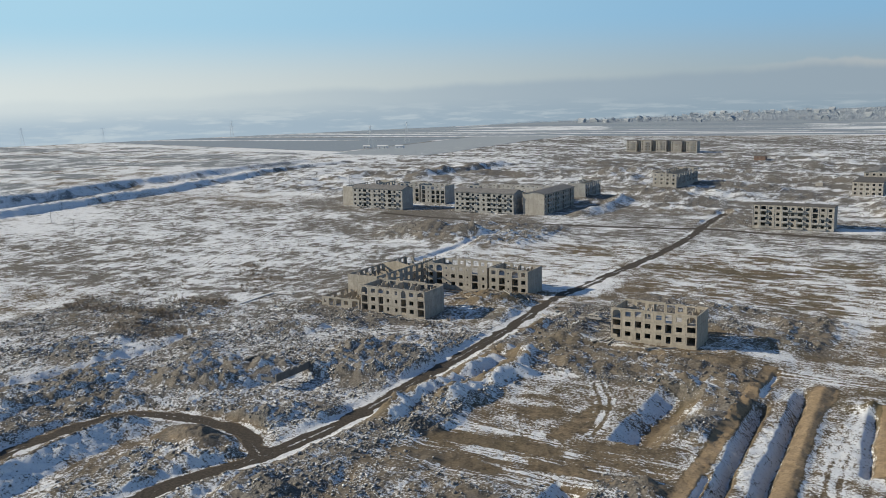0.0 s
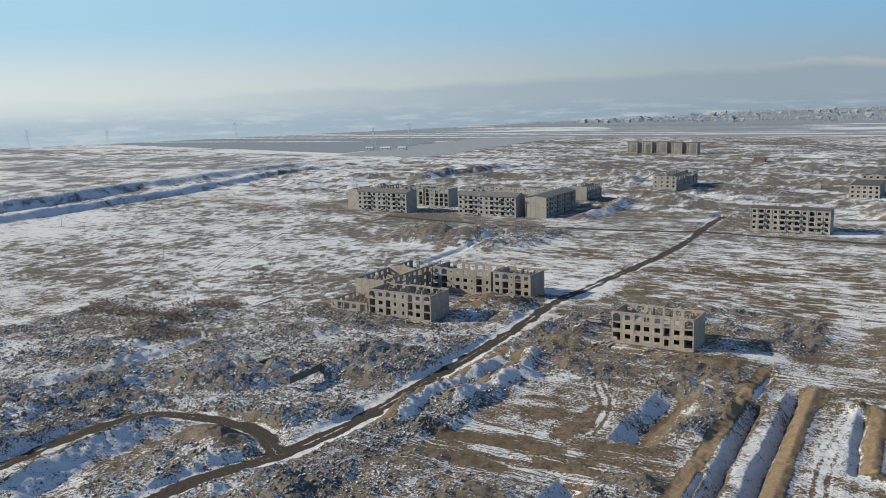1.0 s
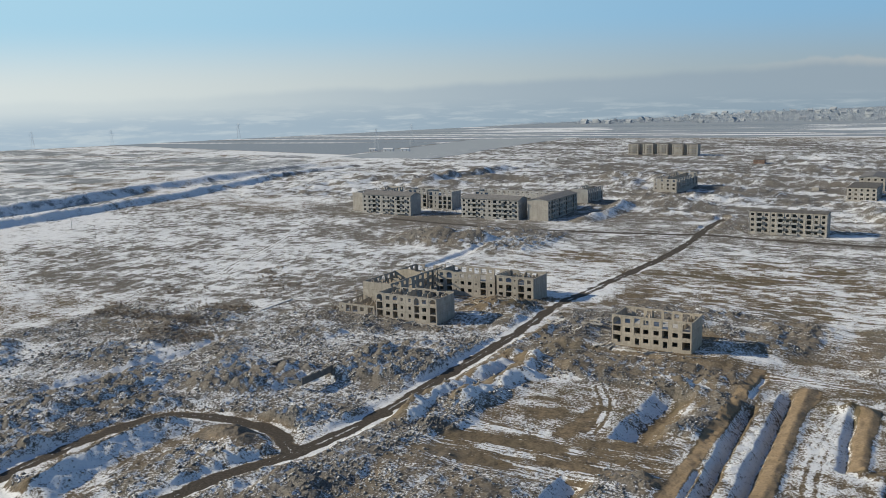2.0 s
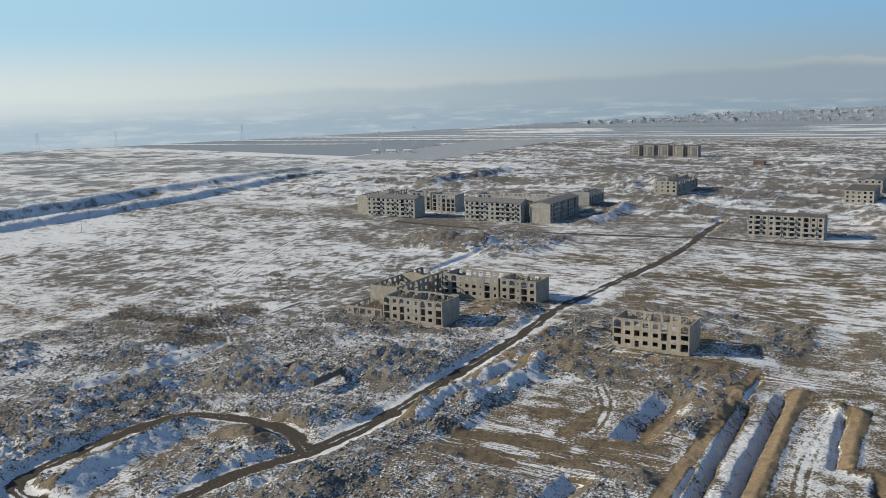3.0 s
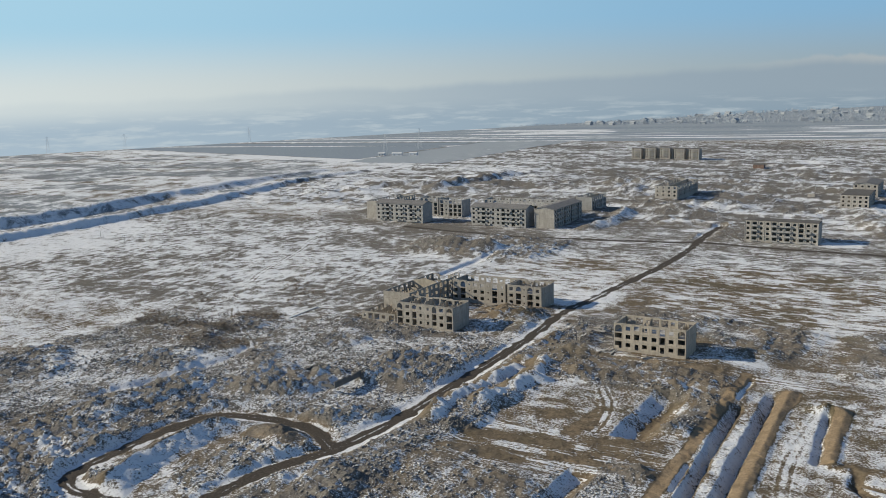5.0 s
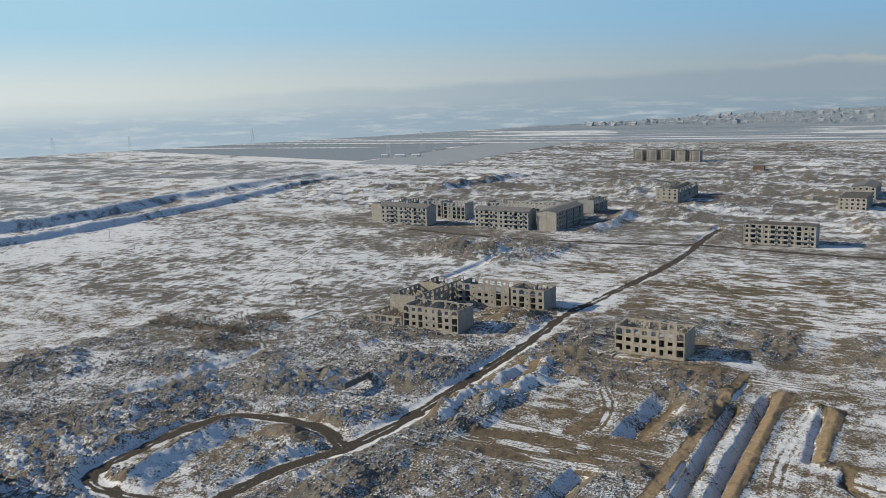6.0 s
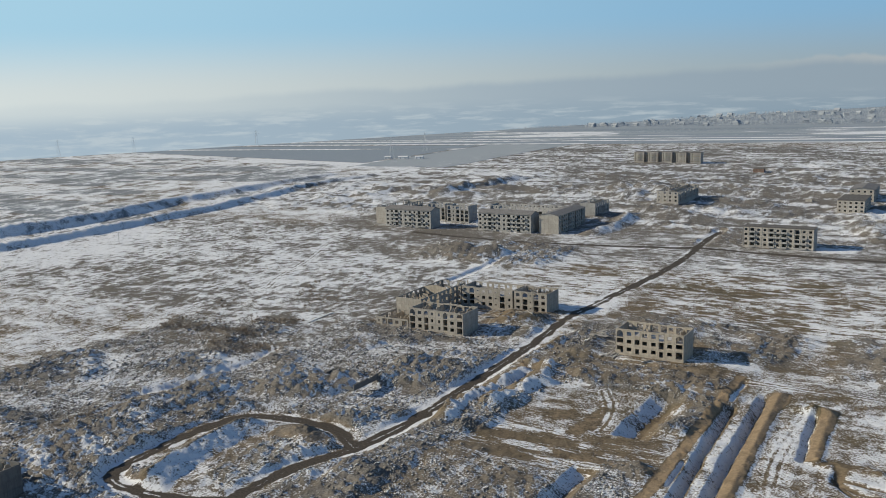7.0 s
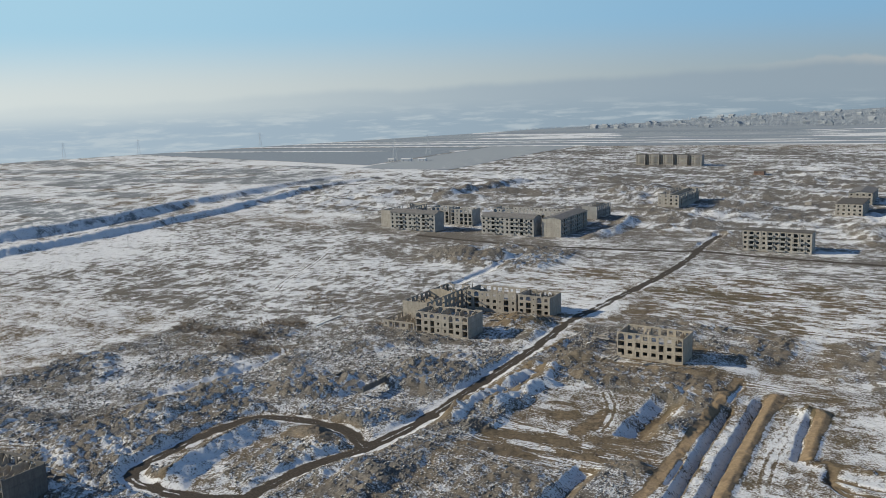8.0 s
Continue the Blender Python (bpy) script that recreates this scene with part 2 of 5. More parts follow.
TRACKS = [rounded(t, 1) for t in (
    [(-322, 120), (-319, 178), (-317, 212), (-312, 240), (-310, 270), (-303, 290), (-318, 318), (-331, 356), (-345, 385), (-358, 409), (-366, 430)],
    [(-273, 250), (-252, 228), (-232, 214), (-222, 206), (-214, 198)],
    [(-118, 176), (-94, 173), (-74, 172), (-51, 171)], [(-112, 249), (-80, 250.5), (-56, 249), (-10, 247), (60, 246)],
    [(-84, 218), (-77, 206), (-74, 192), (-73.5, 184)], [(-560, 250), (-470, 292), (-390, 318), (-326, 345)],
    [(-132, 545), (-129.5, 578), (-129, 620), (-141, 642), (-156, 670), (-153, 709)], [(-141, 642), (-165, 655), (-210, 656)], [(-135, 625), (-100, 610), (40, 600)], [(-137, 640), (-120, 690), (-124, 740)], [(-250, 84), (-237, 88), (-227, 91.7), (-213, 91.5), (-196, 88.5), (-182, 88)], [(-460, 235), (-446, 262), (-449, 282), (-444, 310), (-427, 337)],
    [(-20, 236), (-20.5, 215), (-22, 190), (-19, 160), (-12, 135)], [(20, 170), (-2, 163), (-20, 162)], [(-40, 300), (-36, 285), (-22, 270), (20, 262)])]
RUTS = [rounded(t, 2) for t in ([(-5, 180), (-3.5, 175), (0, 171), (9, 170), (22, 172)], [(-4, 178), (-1, 174.5), (4, 173), (14, 174), (24, 177)], [(-3, 180), (2, 178.5), (10, 178), (20, 181)])]
MUD_TRACK = rounded([(-330, 478), (-262, 468), (-202, 473), (-147, 483), (-127, 491), (-82, 485), (80, 486)], 1)
GULLY = rounded([(-222, 206), (-219, 194), (-220, 181), (-224, 163), (-229, 140)], 1)
CANAL = [(-566, 250), (-562, 345), (-568, 440), (-572, 520), (-592, 626), (-612, 751), (-606, 810)]
FAR_BANK = [(-630, 300), (-622, 394), (-628, 470), (-646, 554), (-648, 640), (-660, 705), (-662, 800)]


def relief(x, y):
    """Height of the ground and its masks: snow, sand, road, rubble and haze grey, far fields, furrows."""
    far_on = smooth(np.hypot(x, y), 700, 1100)
    d_road, d_loop = off_line(x, y, ROAD), off_line(x, y, LOOP)
    d = np.minimum(d_road, d_loop)
    d_track = np.minimum.reduce([off_line(x, y, t) for t in TRACKS])
    wx, wy = x + 14 * (fbm(x, y, 30, 71, 3) - 0.5), y + 14 * (fbm(x, y, 30, 73, 3) - 0.5)
    d_mud, d_gully, d_canal = off_line(x, y, MUD_TRACK), off_line(x, y, GULLY), off_line(0.75 * x + 0.25 * wx, y, CANAL)
    rub = np.maximum.reduce([
        within(wx, wy, -222, -124, 64, 256, 8), within(wx, wy, -124, -106, 100, 170, 4), within(wx, wy, -124, -98, 236, 300, 3) * 0.75, within(wx, wy, -124, -100, 200, 236, 3) * 0.3, within(wx, wy, -124, -104, 165, 205, 3) * 0.5, within(wx, wy, -300, -226, 84, 236, 14) * 0.75,
        within(wx, wy, -112, -46, 221, 248, 4), within(wx, wy, -162, -137, 262, 302, 4) * 0.8, within(wx, wy, -18, 50, 255, 320, 9) * 0.8,
        within(wx, wy, -116, -58, 278, 322, 8) * 0.75, within(wx, wy, -58, -30, 270, 316, 8) * 0.6, within(wx, wy, -285, -195, 398, 470, 10) * 0.8, within(wx, wy, -106, -66, 90, 150, 8) * 0.7,
        within(wx, wy, -330, -120, 560, 900, 40) * 0.45, within(wx, wy, -138, -112, 500, 556, 5) * 0.7, within(wx, wy, -120, 60, 520, 640, 20) * 0.4, within(wx, wy, -57, -49, 190, 226, 2) * 0.75, within(x, y, -62, -50, 130, 166, 3) * 0.7, within(wx, wy, -122, -92, 128, 158, 4) * 0.5])
    rub = rub * smooth(d, 2.8, 6.0) * (0.6 + 0.4 * smooth(fbm(x, y, 26, 77, 2), 0.34, 0.52))
    z = (fbm(x, y, 60, 3) - 0.5) * 1.2 * smooth(d, 2, 30)
    spoil = np.clip(1.25 - np.hypot((wx + 150.5) / 10.5, (0.6 * wy + 0.4 * y - 139.0) / 6.6), 0, 1)
    rub = rub * (1 - smooth(spoil, 0.02, 0.3)) * (1 - 0.7 * within(x, y, -169, -157, 92, 141, 2)) * (1 - 0.35 * within(x, y, -187, -138, 93, 146, 3))
    # dumped heaps stand in groups with open flats between them
    piles = smooth(fbm(x, y, 30, 79, 2), 0.36, 0.54)
    piles = np.maximum(piles, 0.8 * within(wx, wy, -100, -48, 222, 247, 4))
    piles = np.maximum(piles, np.maximum(0.85 * within(wx, wy, -232, -183, 62, 152, 6), 0.45 * within(wx, wy, -126, -104, 100, 172, 4)))
    heaps = cones(wx, wy, 4.6, 101)
    heaps_big = cones(wx, wy, 15.0, 111)
    z = z + rub * (1.6 * (fbm(x, y, 30, 9, 2) - 0.45) + piles * (2.1 * heaps + 1.9 * heaps_big) + (0.3 + 0.6 * piles) * 2.0 * (fbm(x, y, 3.0, 11, 3, 0.7) - 0.5) + 0.6 * cones(wx, wy, 1.5, 131) * smooth(fbm(x, y, 9, 133, 2), 0.35, 0.55))
    z = z + (1 - rub) * (1 - far_on) * (0.5 * (fbm(x, y, 6, 21, 3, 0.6) - 0.5) + 0.35 * (fbm(x, y, 1.8, 25, 2, 0.6) - 0.5))
    # waste land farther off: low banks and hollows
    waste = within(wx, wy, -640, 80, 545, 1300, 30)
    banks = fbm(0.3 * wx, wy, 24, 23, 4, 0.55)
    z = z + waste * (5.5 * (banks - 0.5) + 2.2 * cones(wx, wy, 11, 155) * smooth(fbm(x, y, 50, 157, 2), 0.4, 0.56) + 4.0 * cones(wx, wy, 24, 151) * smooth(fbm(x, y, 90, 153, 2), 0.42, 0.6))
    snow = 0.482 + 0.09 * (fbm(x, y, 80, 31, 2) - 0.5) + 0.22 * (fbm(x, 1.6 * y, 16, 33, 3) - 0.5) + 0.10 * (fbm(x, y, 4.5, 35, 2) - 0.5)
    left = within(wx, wy, -1400, -205, 234, 480, 16)
    snow = snow + 0.046 * left + left * (0.30 * (fbm(x, 0.7 * y, 2.4, 45, 2, 0.7) - 0.5) + 0.14 * (fbm(x, 0.8 * y, 9, 46, 2) - 0.5)) + 0.05 * within(wx, wy, -700, -470, 290, 430, 30) * left
    tufts = cones(wx, 0.8 * wy, 8.5, 161)
    dots = within(wx, wy, -470, -290, 235, 335, 14)
    snow = snow - 0.10 * smooth(tufts, 0.5, 0.66) * (0.1 * left + 0.5 * dots)
    snow = snow - 0.012 * waste + 0.06 * within(wx, wy, -2000, -420, 480, 1000, 40) + waste * (0.30 * (fbm(0.3 * wx, wy, 15, 39, 3) - 0.54) + 0.40 * (fbm(x, 0.6 * y, 4.5, 43, 3, 0.7) - 0.5))
    snow = snow + 0.012 * within(wx, wy, -300, -215, 100, 212, 8) + 0.05 * within(wx, wy, -460, -300, 90, 240, 10)
    for ax, ay, sx, sy in ((-270, 157, 14, 5), (-229, 184, 7, 4), (-262, 145, 7, 4), (-243, 256, 7, 6), (-196, 100, 9, 4), (-203, 83, 9, 3)):
        snow = snow + 0.20 * np.exp(-((((wx - ax) / sx) ** 2 + ((wy - ay) / sy) ** 2)) ** 1.5)
    furrow = np.maximum(within(x, y, -118, 120, 322, 474, 8), within(wx, wy, -122, -46, 150, 181, 4))
    furrow = np.maximum(furrow, 0.65 * within(wx, wy, -205, -136, 318, 545, 5))
    furrow = np.maximum(furrow, np.maximum(0.35 * within(wx, wy, -1400, -205, 250, 1000, 16), 0.25 * within(wx, wy, -205, 200, 545, 1300, 16)))
    furrow = np.maximum(furrow, 0.55 * np.maximum(within(wx, wy, -108, -46, 181, 240, 5), within(wx, wy, -118, 80, 240, 330, 5)))
    field = np.maximum(within(x, y, -118, 120, 300, 474, 8), 0.7 * within(wx, wy, -205, -136, 318, 500, 5))
    snow = snow + field * (0.30 * (fbm(0.25 * x, y + 0.05 * x, 2.0, 49, 2, 0.7) - 0.5) + 0.16 * (fbm(x, y, 2, 53, 2) - 0.5) + 0.02)
    snow = snow - 0.034 * within(wx, wy, -122, -46, 95, 181, 4) - 0.010 * within(x, y, -118, 120, 300, 474, 8) - 0.06 * within(wx, wy, -124, -34, 266, 345, 7) - 0.03 * within(wx, wy, -540, -250, 400, 520, 22) + 0.10 * within(wx, wy, -148, -121, 312, 346, 4) + 0.08 * within(wx, wy, -161, -149, 256, 286, 4) + 0.06 * within(wx, wy, -67, -45, 254, 276, 4) + 0.028 * within(wx, wy, -215, -132, 325, 450, 10)
    snow = snow + rub * (0.012 + 0.022 * smooth(-x, 175, 215) - 0.10 * piles * smooth(heaps, 0.15, 0.5)) - 0.034 * within(wx, wy, -108, -48, 160, 286, 6)
    snow = snow - 0.055 * within(wx, wy, -132, 70, 474, 545, 6) - 0.025 * within(wx, wy, -330, -133, 440, 500, 8) + 0.16 * within(wx, wy, -63, -40, 500, 516, 3)
    snow = snow - 0.05 * within(wx, wy, -120, -52, 330, 392, 12)
    # strips of weeds
    for x0, x1, y0, y1 in ((-262, -243, 238, 250), (-300, -240, 212, 222), (-250, -226, 196, 208), (-212, -150, 294, 302)):
        snow = snow - 0.12 * within(wx, wy, x0, x1, y0, y1, 3)
    grey = np.minimum(1, 1.5 * rub) * (0.75 + 0.25 * (0.25 + 0.75 * piles) * smooth(fbm(x, y, 16, 41, 3), 0.40, 0.58))
    # distance haze painted as grey on the waste, left field and far ground
    grey = np.maximum.reduce([grey, 0.85 * waste, 0.75 * left, 0.75 * within(wx, wy, -420, 80, 425, 560, 10)])
    grey = grey * (1 - 0.5 * within(wx, wy, -114, -40, 226, 250, 3)) * (1 - 0.6 * within(wx, wy, -166, -140, 272, 300, 4))
    snow = snow - 0.05 * within(wx, wy, -168, -138, 278, 302, 4) - 0.05 * within(wx, wy, -206, -158, 244, 255, 3) - 0.05 * within(wx, wy, -262, -208, 262, 318, 8)
    sand = np.zeros_like(x)
    wob = 3.0 * (fbm(x, y, 9, 51, 3) - 0.5)
    # pad of the lone block and the scarp before it
    z = z + 1.75 * smooth(y + 1.6 * wob, 246.3, 250.7) * smooth(-y, -300, -284) * smooth(x + wob, -113, -107) * smooth(-x, 34, 60)
    sand = np.maximum(sand, 0.17 * within(x, y + wob, -112, -40, 240, 258, 4))
    # parallel trenches, with the dug earth in ridges beside them
    reach = smooth(y, 100, 108)
    xw = x + 0.5 * wob
    xs = xw + 0.045 * (y - 160)
    to_1, to_2 = smooth(-y, -224, -217), smooth(-y, -240, -232)
    for bottom, left_w, right_w, deep, span in ((-39.2, 3.0, 1.2, 2.9, reach * to_1), (-31.6, 3.0, 1.2, 2.9, reach * to_2), (-14.4, 2.2, 0.9, 1.4, smooth(y, 186, 190) * smooth(-y, -229, -224)), (-40.3, 1.3, 1.1, 0.7, smooth(y, 224, 228) * smooth(-y, -252, -246)), (-43.3, 1.1, 0.8, 1.1, smooth(y, 156, 158) * smooth(-y, -176, -173))):
        u = np.where(xs < bottom, (bottom - xs) / left_w, (xs - bottom) / right_w)
        z = z - deep * np.clip(1.15 - 1.15 * u, 0, 1) * span
        slope = smooth(xs, bottom - left_w - 0.3, bottom - left_w + 0.3) * smooth(-xs, -bottom, -bottom + 0.4)
        snow = snow + 0.03 * span * slope
    for x0, x1, y0, y1, high, end in ((-30.2, -25.9, 100, 241, 0.9, 2.0), (-13.4, -9.4, 188, 232, 0.8, 0.8)):
        across = within(xs, y, x0, x1 + end * smooth(y, y1 - 22, y1 - 8), y0, y1, 0.6)
        sand = np.maximum(sand, across)
        mid = (x0 + x1) / 2 + 0.5
        z = z + high * np.clip(1.1 - np.abs(xs - 0.5 * wob - mid) / (0.62 * (x1 - x0)), 0, 1) * within(xs, y, x0 - 2, x1 + 2, y0, y1, 2)
    sand = np.maximum(sand, within(x + 0.5 * wob, y, -48.0, -44.6, 140, 252, 0.7))
    sand = np.maximum(sand, within(x, y + wob, -78, -42, 161, 165.5, 1.2) * 0.35)
    sand = np.maximum(sand, within(x + 2 * wob, y + 2 * wob, -80, -75, 180, 204, 1.5) * 0.45)
    sand = np.maximum(sand, 0.34 * np.exp(-((((wx + wob + 40) / 5) ** 2 + ((wy + 1.5 * wob - 292) / 15) ** 2)) ** 1.5))
    snow = snow - 0.3 * sand
    z = z + 0.3 * sand * (fbm(x, y, 1.6, 177, 2) - 0.5)
    # dug pits
    for x0, x1, y0, y1 in ((-69, -57, 183, 224), (-70, -62, 120, 158)):
        u = np.minimum(np.minimum((xw - x0) / 5.0, (x1 - xw) / 4.5), np.minimum(y - y0, y1 - y) / 2.0)
        z = z - 2.7 * np.clip(u, 0, 1)
        snow = snow + 0.02 * within(xw, y, x0 + 0.4, x0 + 5.4, y0 + 1, y1 - 1, 0.6) - 0.10 * within(xw, y, x0 + 6.4, x0 + 8.4, y0 + 1, y1 - 1, 0.6)
    snow = snow + 0.09 * within(wx, wy, -25.5, -15, 184, 238, 1.5) - 0.02 * within(wx, wy, -27, -4, 120, 180, 2) + 0.06 * within(wx, wy, -8, 80, 192, 236, 5)
    snow = snow - 0.01 * within(xs, y, -43.4, -41.8, 100, 222, 0.5) + 0.035 * within(xs, y, -37.8, -34.6, 100, 236, 0.6) - 0.06 * within(xs, y, -38.2, -37.3, 100, 218, 0.3)
    snow = snow + 0.06 * within(xw, y, -59.5, -54, 192, 226, 1.5) + 0.05 * within(xw, y, -75, -66, 222, 232, 1.5)
    for ax, ay, bx_, by, dark in ((-114, 172.8, -83, 178.6, 0), (-83, 178.6, -72, 171, 0), (-112, 163, -72, 166, 0), (-109, 168, -76, 171.5, 1), (-105, 155, -84, 157, 1)):
        band = smooth(-off_line(x, y + 0.8 * wob, [(ax, ay), (bx_, by)]), -3.2, -1.0)
        snow = snow + (-0.15 if dark else 0.075) * band
    snow = snow - 0.14 * np.exp(-((((x + 88 + wob) / 8) ** 2 + ((y - 192) / 4.5) ** 2)) ** 1.5)
    sand = np.maximum(sand, 0.36 * np.exp(-((((x + 88 + wob) / 7) ** 2 + ((y - 192) / 4) ** 2)) ** 1.5))
    dug = np.maximum(within(xs, y, -42, -30, 100, 236, 1), within(xw, y, -69, -57, 183, 224, 1))
    z = z + dug * (0.4 * (fbm(x, y, 1.3, 171, 2) - 0.5) + 0.5 * (fbm(x, y, 5, 173, 2) - 0.5))
    # snow-faced heaps beside the road
    for k, (hx, hy) in enumerate(((-120.5, 179), (-120, 186), (-119, 193), (-118.8, 200.5), (-118.5, 208), (-118.6, 215), (-118.4, 223), (-118.5, 232), (-112, 189), (-111, 197), (-110, 206), (-109, 213), (-110, 222), (-112, 230), (-119, 172), (-105, 216))):
        heap = np.exp(-(((x - hx) / 3.4) ** 2 + ((y - hy) / (3.0 + k % 3)) ** 2) ** 1.4)
        grey = grey * (1 - 0.6 * smooth(heap, 0.05, 0.4))
        snow = snow + 0.09 * smooth(heap, 0.05, 0.4) * (smooth(x - hx, -0.3, 0.8) - smooth(hx - x, 0.0, 1.2))
        z = z + (2.1 + 0.4 * (k % 3)) * heap * (0.75 + 0.5 * fbm(0.6 * x, 1.6 * y, 2.6, 175, 2))
    # bank across the loop, its far face turned from the sun and drifted full
    run = smooth(y, 86, 96) * smooth(-y, -145, -136)
    bx = x - np.interp(y, (86, 98, 117, 132, 142), (-166.0, -168.4, -173.0, -172.6, -170.0)) + 1.2 * wob
    z = z + run * 3.6 * np.where(bx < 0, np.clip(1 + bx / 5.5, 0, 1), np.clip(1 - bx / 8.0, 0, 1)) * (0.8 + 0.4 * fbm(x, y, 5, 143, 3, 0.6))
    snow = snow + run * (0.05 * smooth(bx, 0.3, 1.2) * smooth(-bx, -9, -7) - 0.10 * smooth(bx, -1.6, -0.6) * smooth(-bx, -0.9, 0.0))
    rub = rub * (1 - 0.85 * run * smooth(bx, -1.5, 0.5) * smooth(-bx, -9, -7.5))
    # stone heap at the end of the last trench
    z = z + 2.2 * np.exp(-((((x + 19) / 4.5) ** 2 + ((y - 228) / 2.6) ** 2)) ** 1.3) * (0.6 + 0.8 * fbm(x, y, 2.4, 145, 2))
    snow = snow - 0.25 * np.exp(-((((x + 17) / 5) ** 2 + ((y - 229.5) / 3) ** 2)) ** 1.5)
    # hole and ruts by the berm
    d_rut = np.minimum.reduce([off_line(x, y, t) for t in RUTS])
    z = z - 0.7 * np.exp(-(d_rut / 0.8) ** 2) - 1.0 * np.exp(-((((x + 5.2) / 1.6) ** 2 + ((y - 181) / 4.5) ** 2)) ** 1.5)
    snow = snow - 0.25 * smooth(-d_rut, -0.75, -0.4) - 0.2 * within(x + 0.5 * wob, y, -6.6, -3.8, 176, 189, 0.6)
    bar = within(x, y + 0.7 * wob, -12, 40, 186.5, 190.5, 1.0)
    snow = snow - 0.10 * bar
    z = z + bar * 1.4 * fbm(x, y, 2.2, 147, 2)
    snow = snow + 0.12 * within(xs, y, -41.4, -39.6, 226, 248, 0.4)
    # spoil heap inside the loop
    heap = spoil
    z = z + heap * (3.4 + 2.4 * (fbm(x, y, 7, 141, 3) - 0.5) + 1.5 * (fbm(x, y, 1.6, 149, 3, 0.65) - 0.5))
    snow = snow - 0.25 * heap + 0.16 * np.exp(-(((x + 147) / 8) ** 2 + ((y - 131) / 5) ** 2)) + 0.05 * np.exp(-(((x + 165) / 10) ** 2 + ((y - 105) / 7) ** 2))
    # large spoil heap beyond the ruins
    mound = np.exp(-(((0.5 * x + 0.5 * wx + 252) / 21) ** 2 + ((0.5 * y + 0.5 * wy - 416) / 11) ** 2))
    mound = mound + 0.7 * np.exp(-(((x + 233) / 8) ** 2 + ((y - 420) / 11) ** 2))
    z = z + 6.2 * mound * (0.75 + 0.5 * fbm(x, y, 5, 179, 3)) + 3 * np.exp(-(((wx + 270) / 24) ** 2 + ((wy - 432) / 14) ** 2))
    snow = snow - 0.05 * within(wx, wy, -345, -190, 400, 478, 14) - 0.14 * mound + 0.14 * np.exp(-(((x + 226) / 4) ** 2 + ((y - 378) / 22) ** 2))
    # earth heaps between the ruined blocks and along the road
    for hx, hy, rx, ry, high in ((-152, 283, 9, 5, 2.6), (-143, 290, 6, 4, 1.8), (-122, 262, 3, 9, 1.8), (-163, 294, 6, 3, 1.6)):
        lump = np.exp(-((((wx - hx) / rx) ** 2 + ((wy - hy) / ry) ** 2)) ** 1.2)
        z = z + high * lump * (0.6 + 0.8 * fbm(x, y, 2.6, 181, 3))
        snow = snow - 0.10 * lump
        sand = np.maximum(sand, 0.14 * lump)
        grey = grey * (1 - 0.5 * lump)
    # gully full of snow
    z = z - 1.5 * np.exp(-(d_gully / 3.0) ** 2)
    snow = snow + 0.15 * np.exp(-(d_gully / 2.6) ** 2)
    # straight ditch drifted full of snow
    d_ditch = off_line(x, y, [(-223.5, 352), (-224, 385), (-221, 424)])
    z = z - 1.2 * np.exp(-(d_ditch / 2.8) ** 4)
    snow = snow + 0.12 * smooth(-d_ditch, -2.8, -2.0)
    # canal with its banks
    for line_d, seed, wide, high in ((d_canal, 121, 9.0, 3.4), (off_line(0.75 * x + 0.25 * wx, y, FAR_BANK), 125, 13.0, 6.2)):
        z = z + (high + 3.0 * fbm(x, y, 40, seed, 3) + 1.6 * smooth(y, 420, 700)) * np.clip(1 - line_d / wide, 0, 1)
        z = z + 1.3 * (fbm(x, y, 8, seed + 1, 3) - 0.5) * np.exp(-(line_d / 14) ** 2)
        snow = snow + 0.10 * np.exp(-(line_d / 3) ** 2) - 0.045 * np.exp(-((line_d - 7) / 4) ** 2)
    # spoil banks behind the farther blocks, one face turned from the sun
    for line, wide, high, seed in (([(-428, 676), (-420, 740), (-414, 806)], 13, 6.0, 183), ([(-505, 688), (-430, 712), (-345, 742)], 12, 3.5, 185), ([(-208, 512), (-203, 548), (-212, 590)], 9, 3.6, 187)):
        d_bank = off_line(0.6 * x + 0.4 * wx, 0.6 * y + 0.4 * wy, line)
        crest = np.clip(1 - d_bank / wide, 0, 1)
        z = z + high * crest * (0.6 + 0.8 * fbm(x, y, 7, seed, 3))
        snow = snow - (0.0 if wide < 10 else 0.07) * smooth(crest, 0.0, 0.3)
        grey = np.maximum(grey, 0.8 * smooth(crest, 0.0, 0.3))
    # bank that runs across the waste land
    z = z + 3.0 * np.exp(-((y - 760 - 0.02 * x + wob) / 8) ** 2) * within(x, y, -330, 80, 700, 820, 10)
    # roads and tracks
    edge_wob = 0.42 * wob + 2.2 * (fbm(x, y, 3.5, 83, 2) - 0.5)
    road = np.maximum(smooth(-d_road - edge_wob, -2.3, -1.7), smooth(-d_loop - edge_wob, -2.3, -1.7))
    z = z * smooth(d, 1.2, 5.5)
    verge = smooth(-d, -4.6, -2.8) * (0.1 + 1.1 * smooth(fbm(x, y, 9, 81, 2), 0.47, 0.62))
    snow = snow + 0.11 * verge * (1 - road) - 0.22 * road * np.maximum(smooth(np.abs(d - 0.1), 0.0, 0.5), smooth(fbm(x, y, 7, 87, 2), 0.42, 0.55))
    # drifts thrown up along both edges of the road
    east = x - np.interp(y, [p[1] for p in ROAD], [p[0] for p in ROAD]) + 0.6 * edge_wob
    drift = smooth(east, 1.9, 2.5) * smooth(-east, -5.4, -3.6) * smooth(y, 124, 136) * smooth(-y, -290, -175)
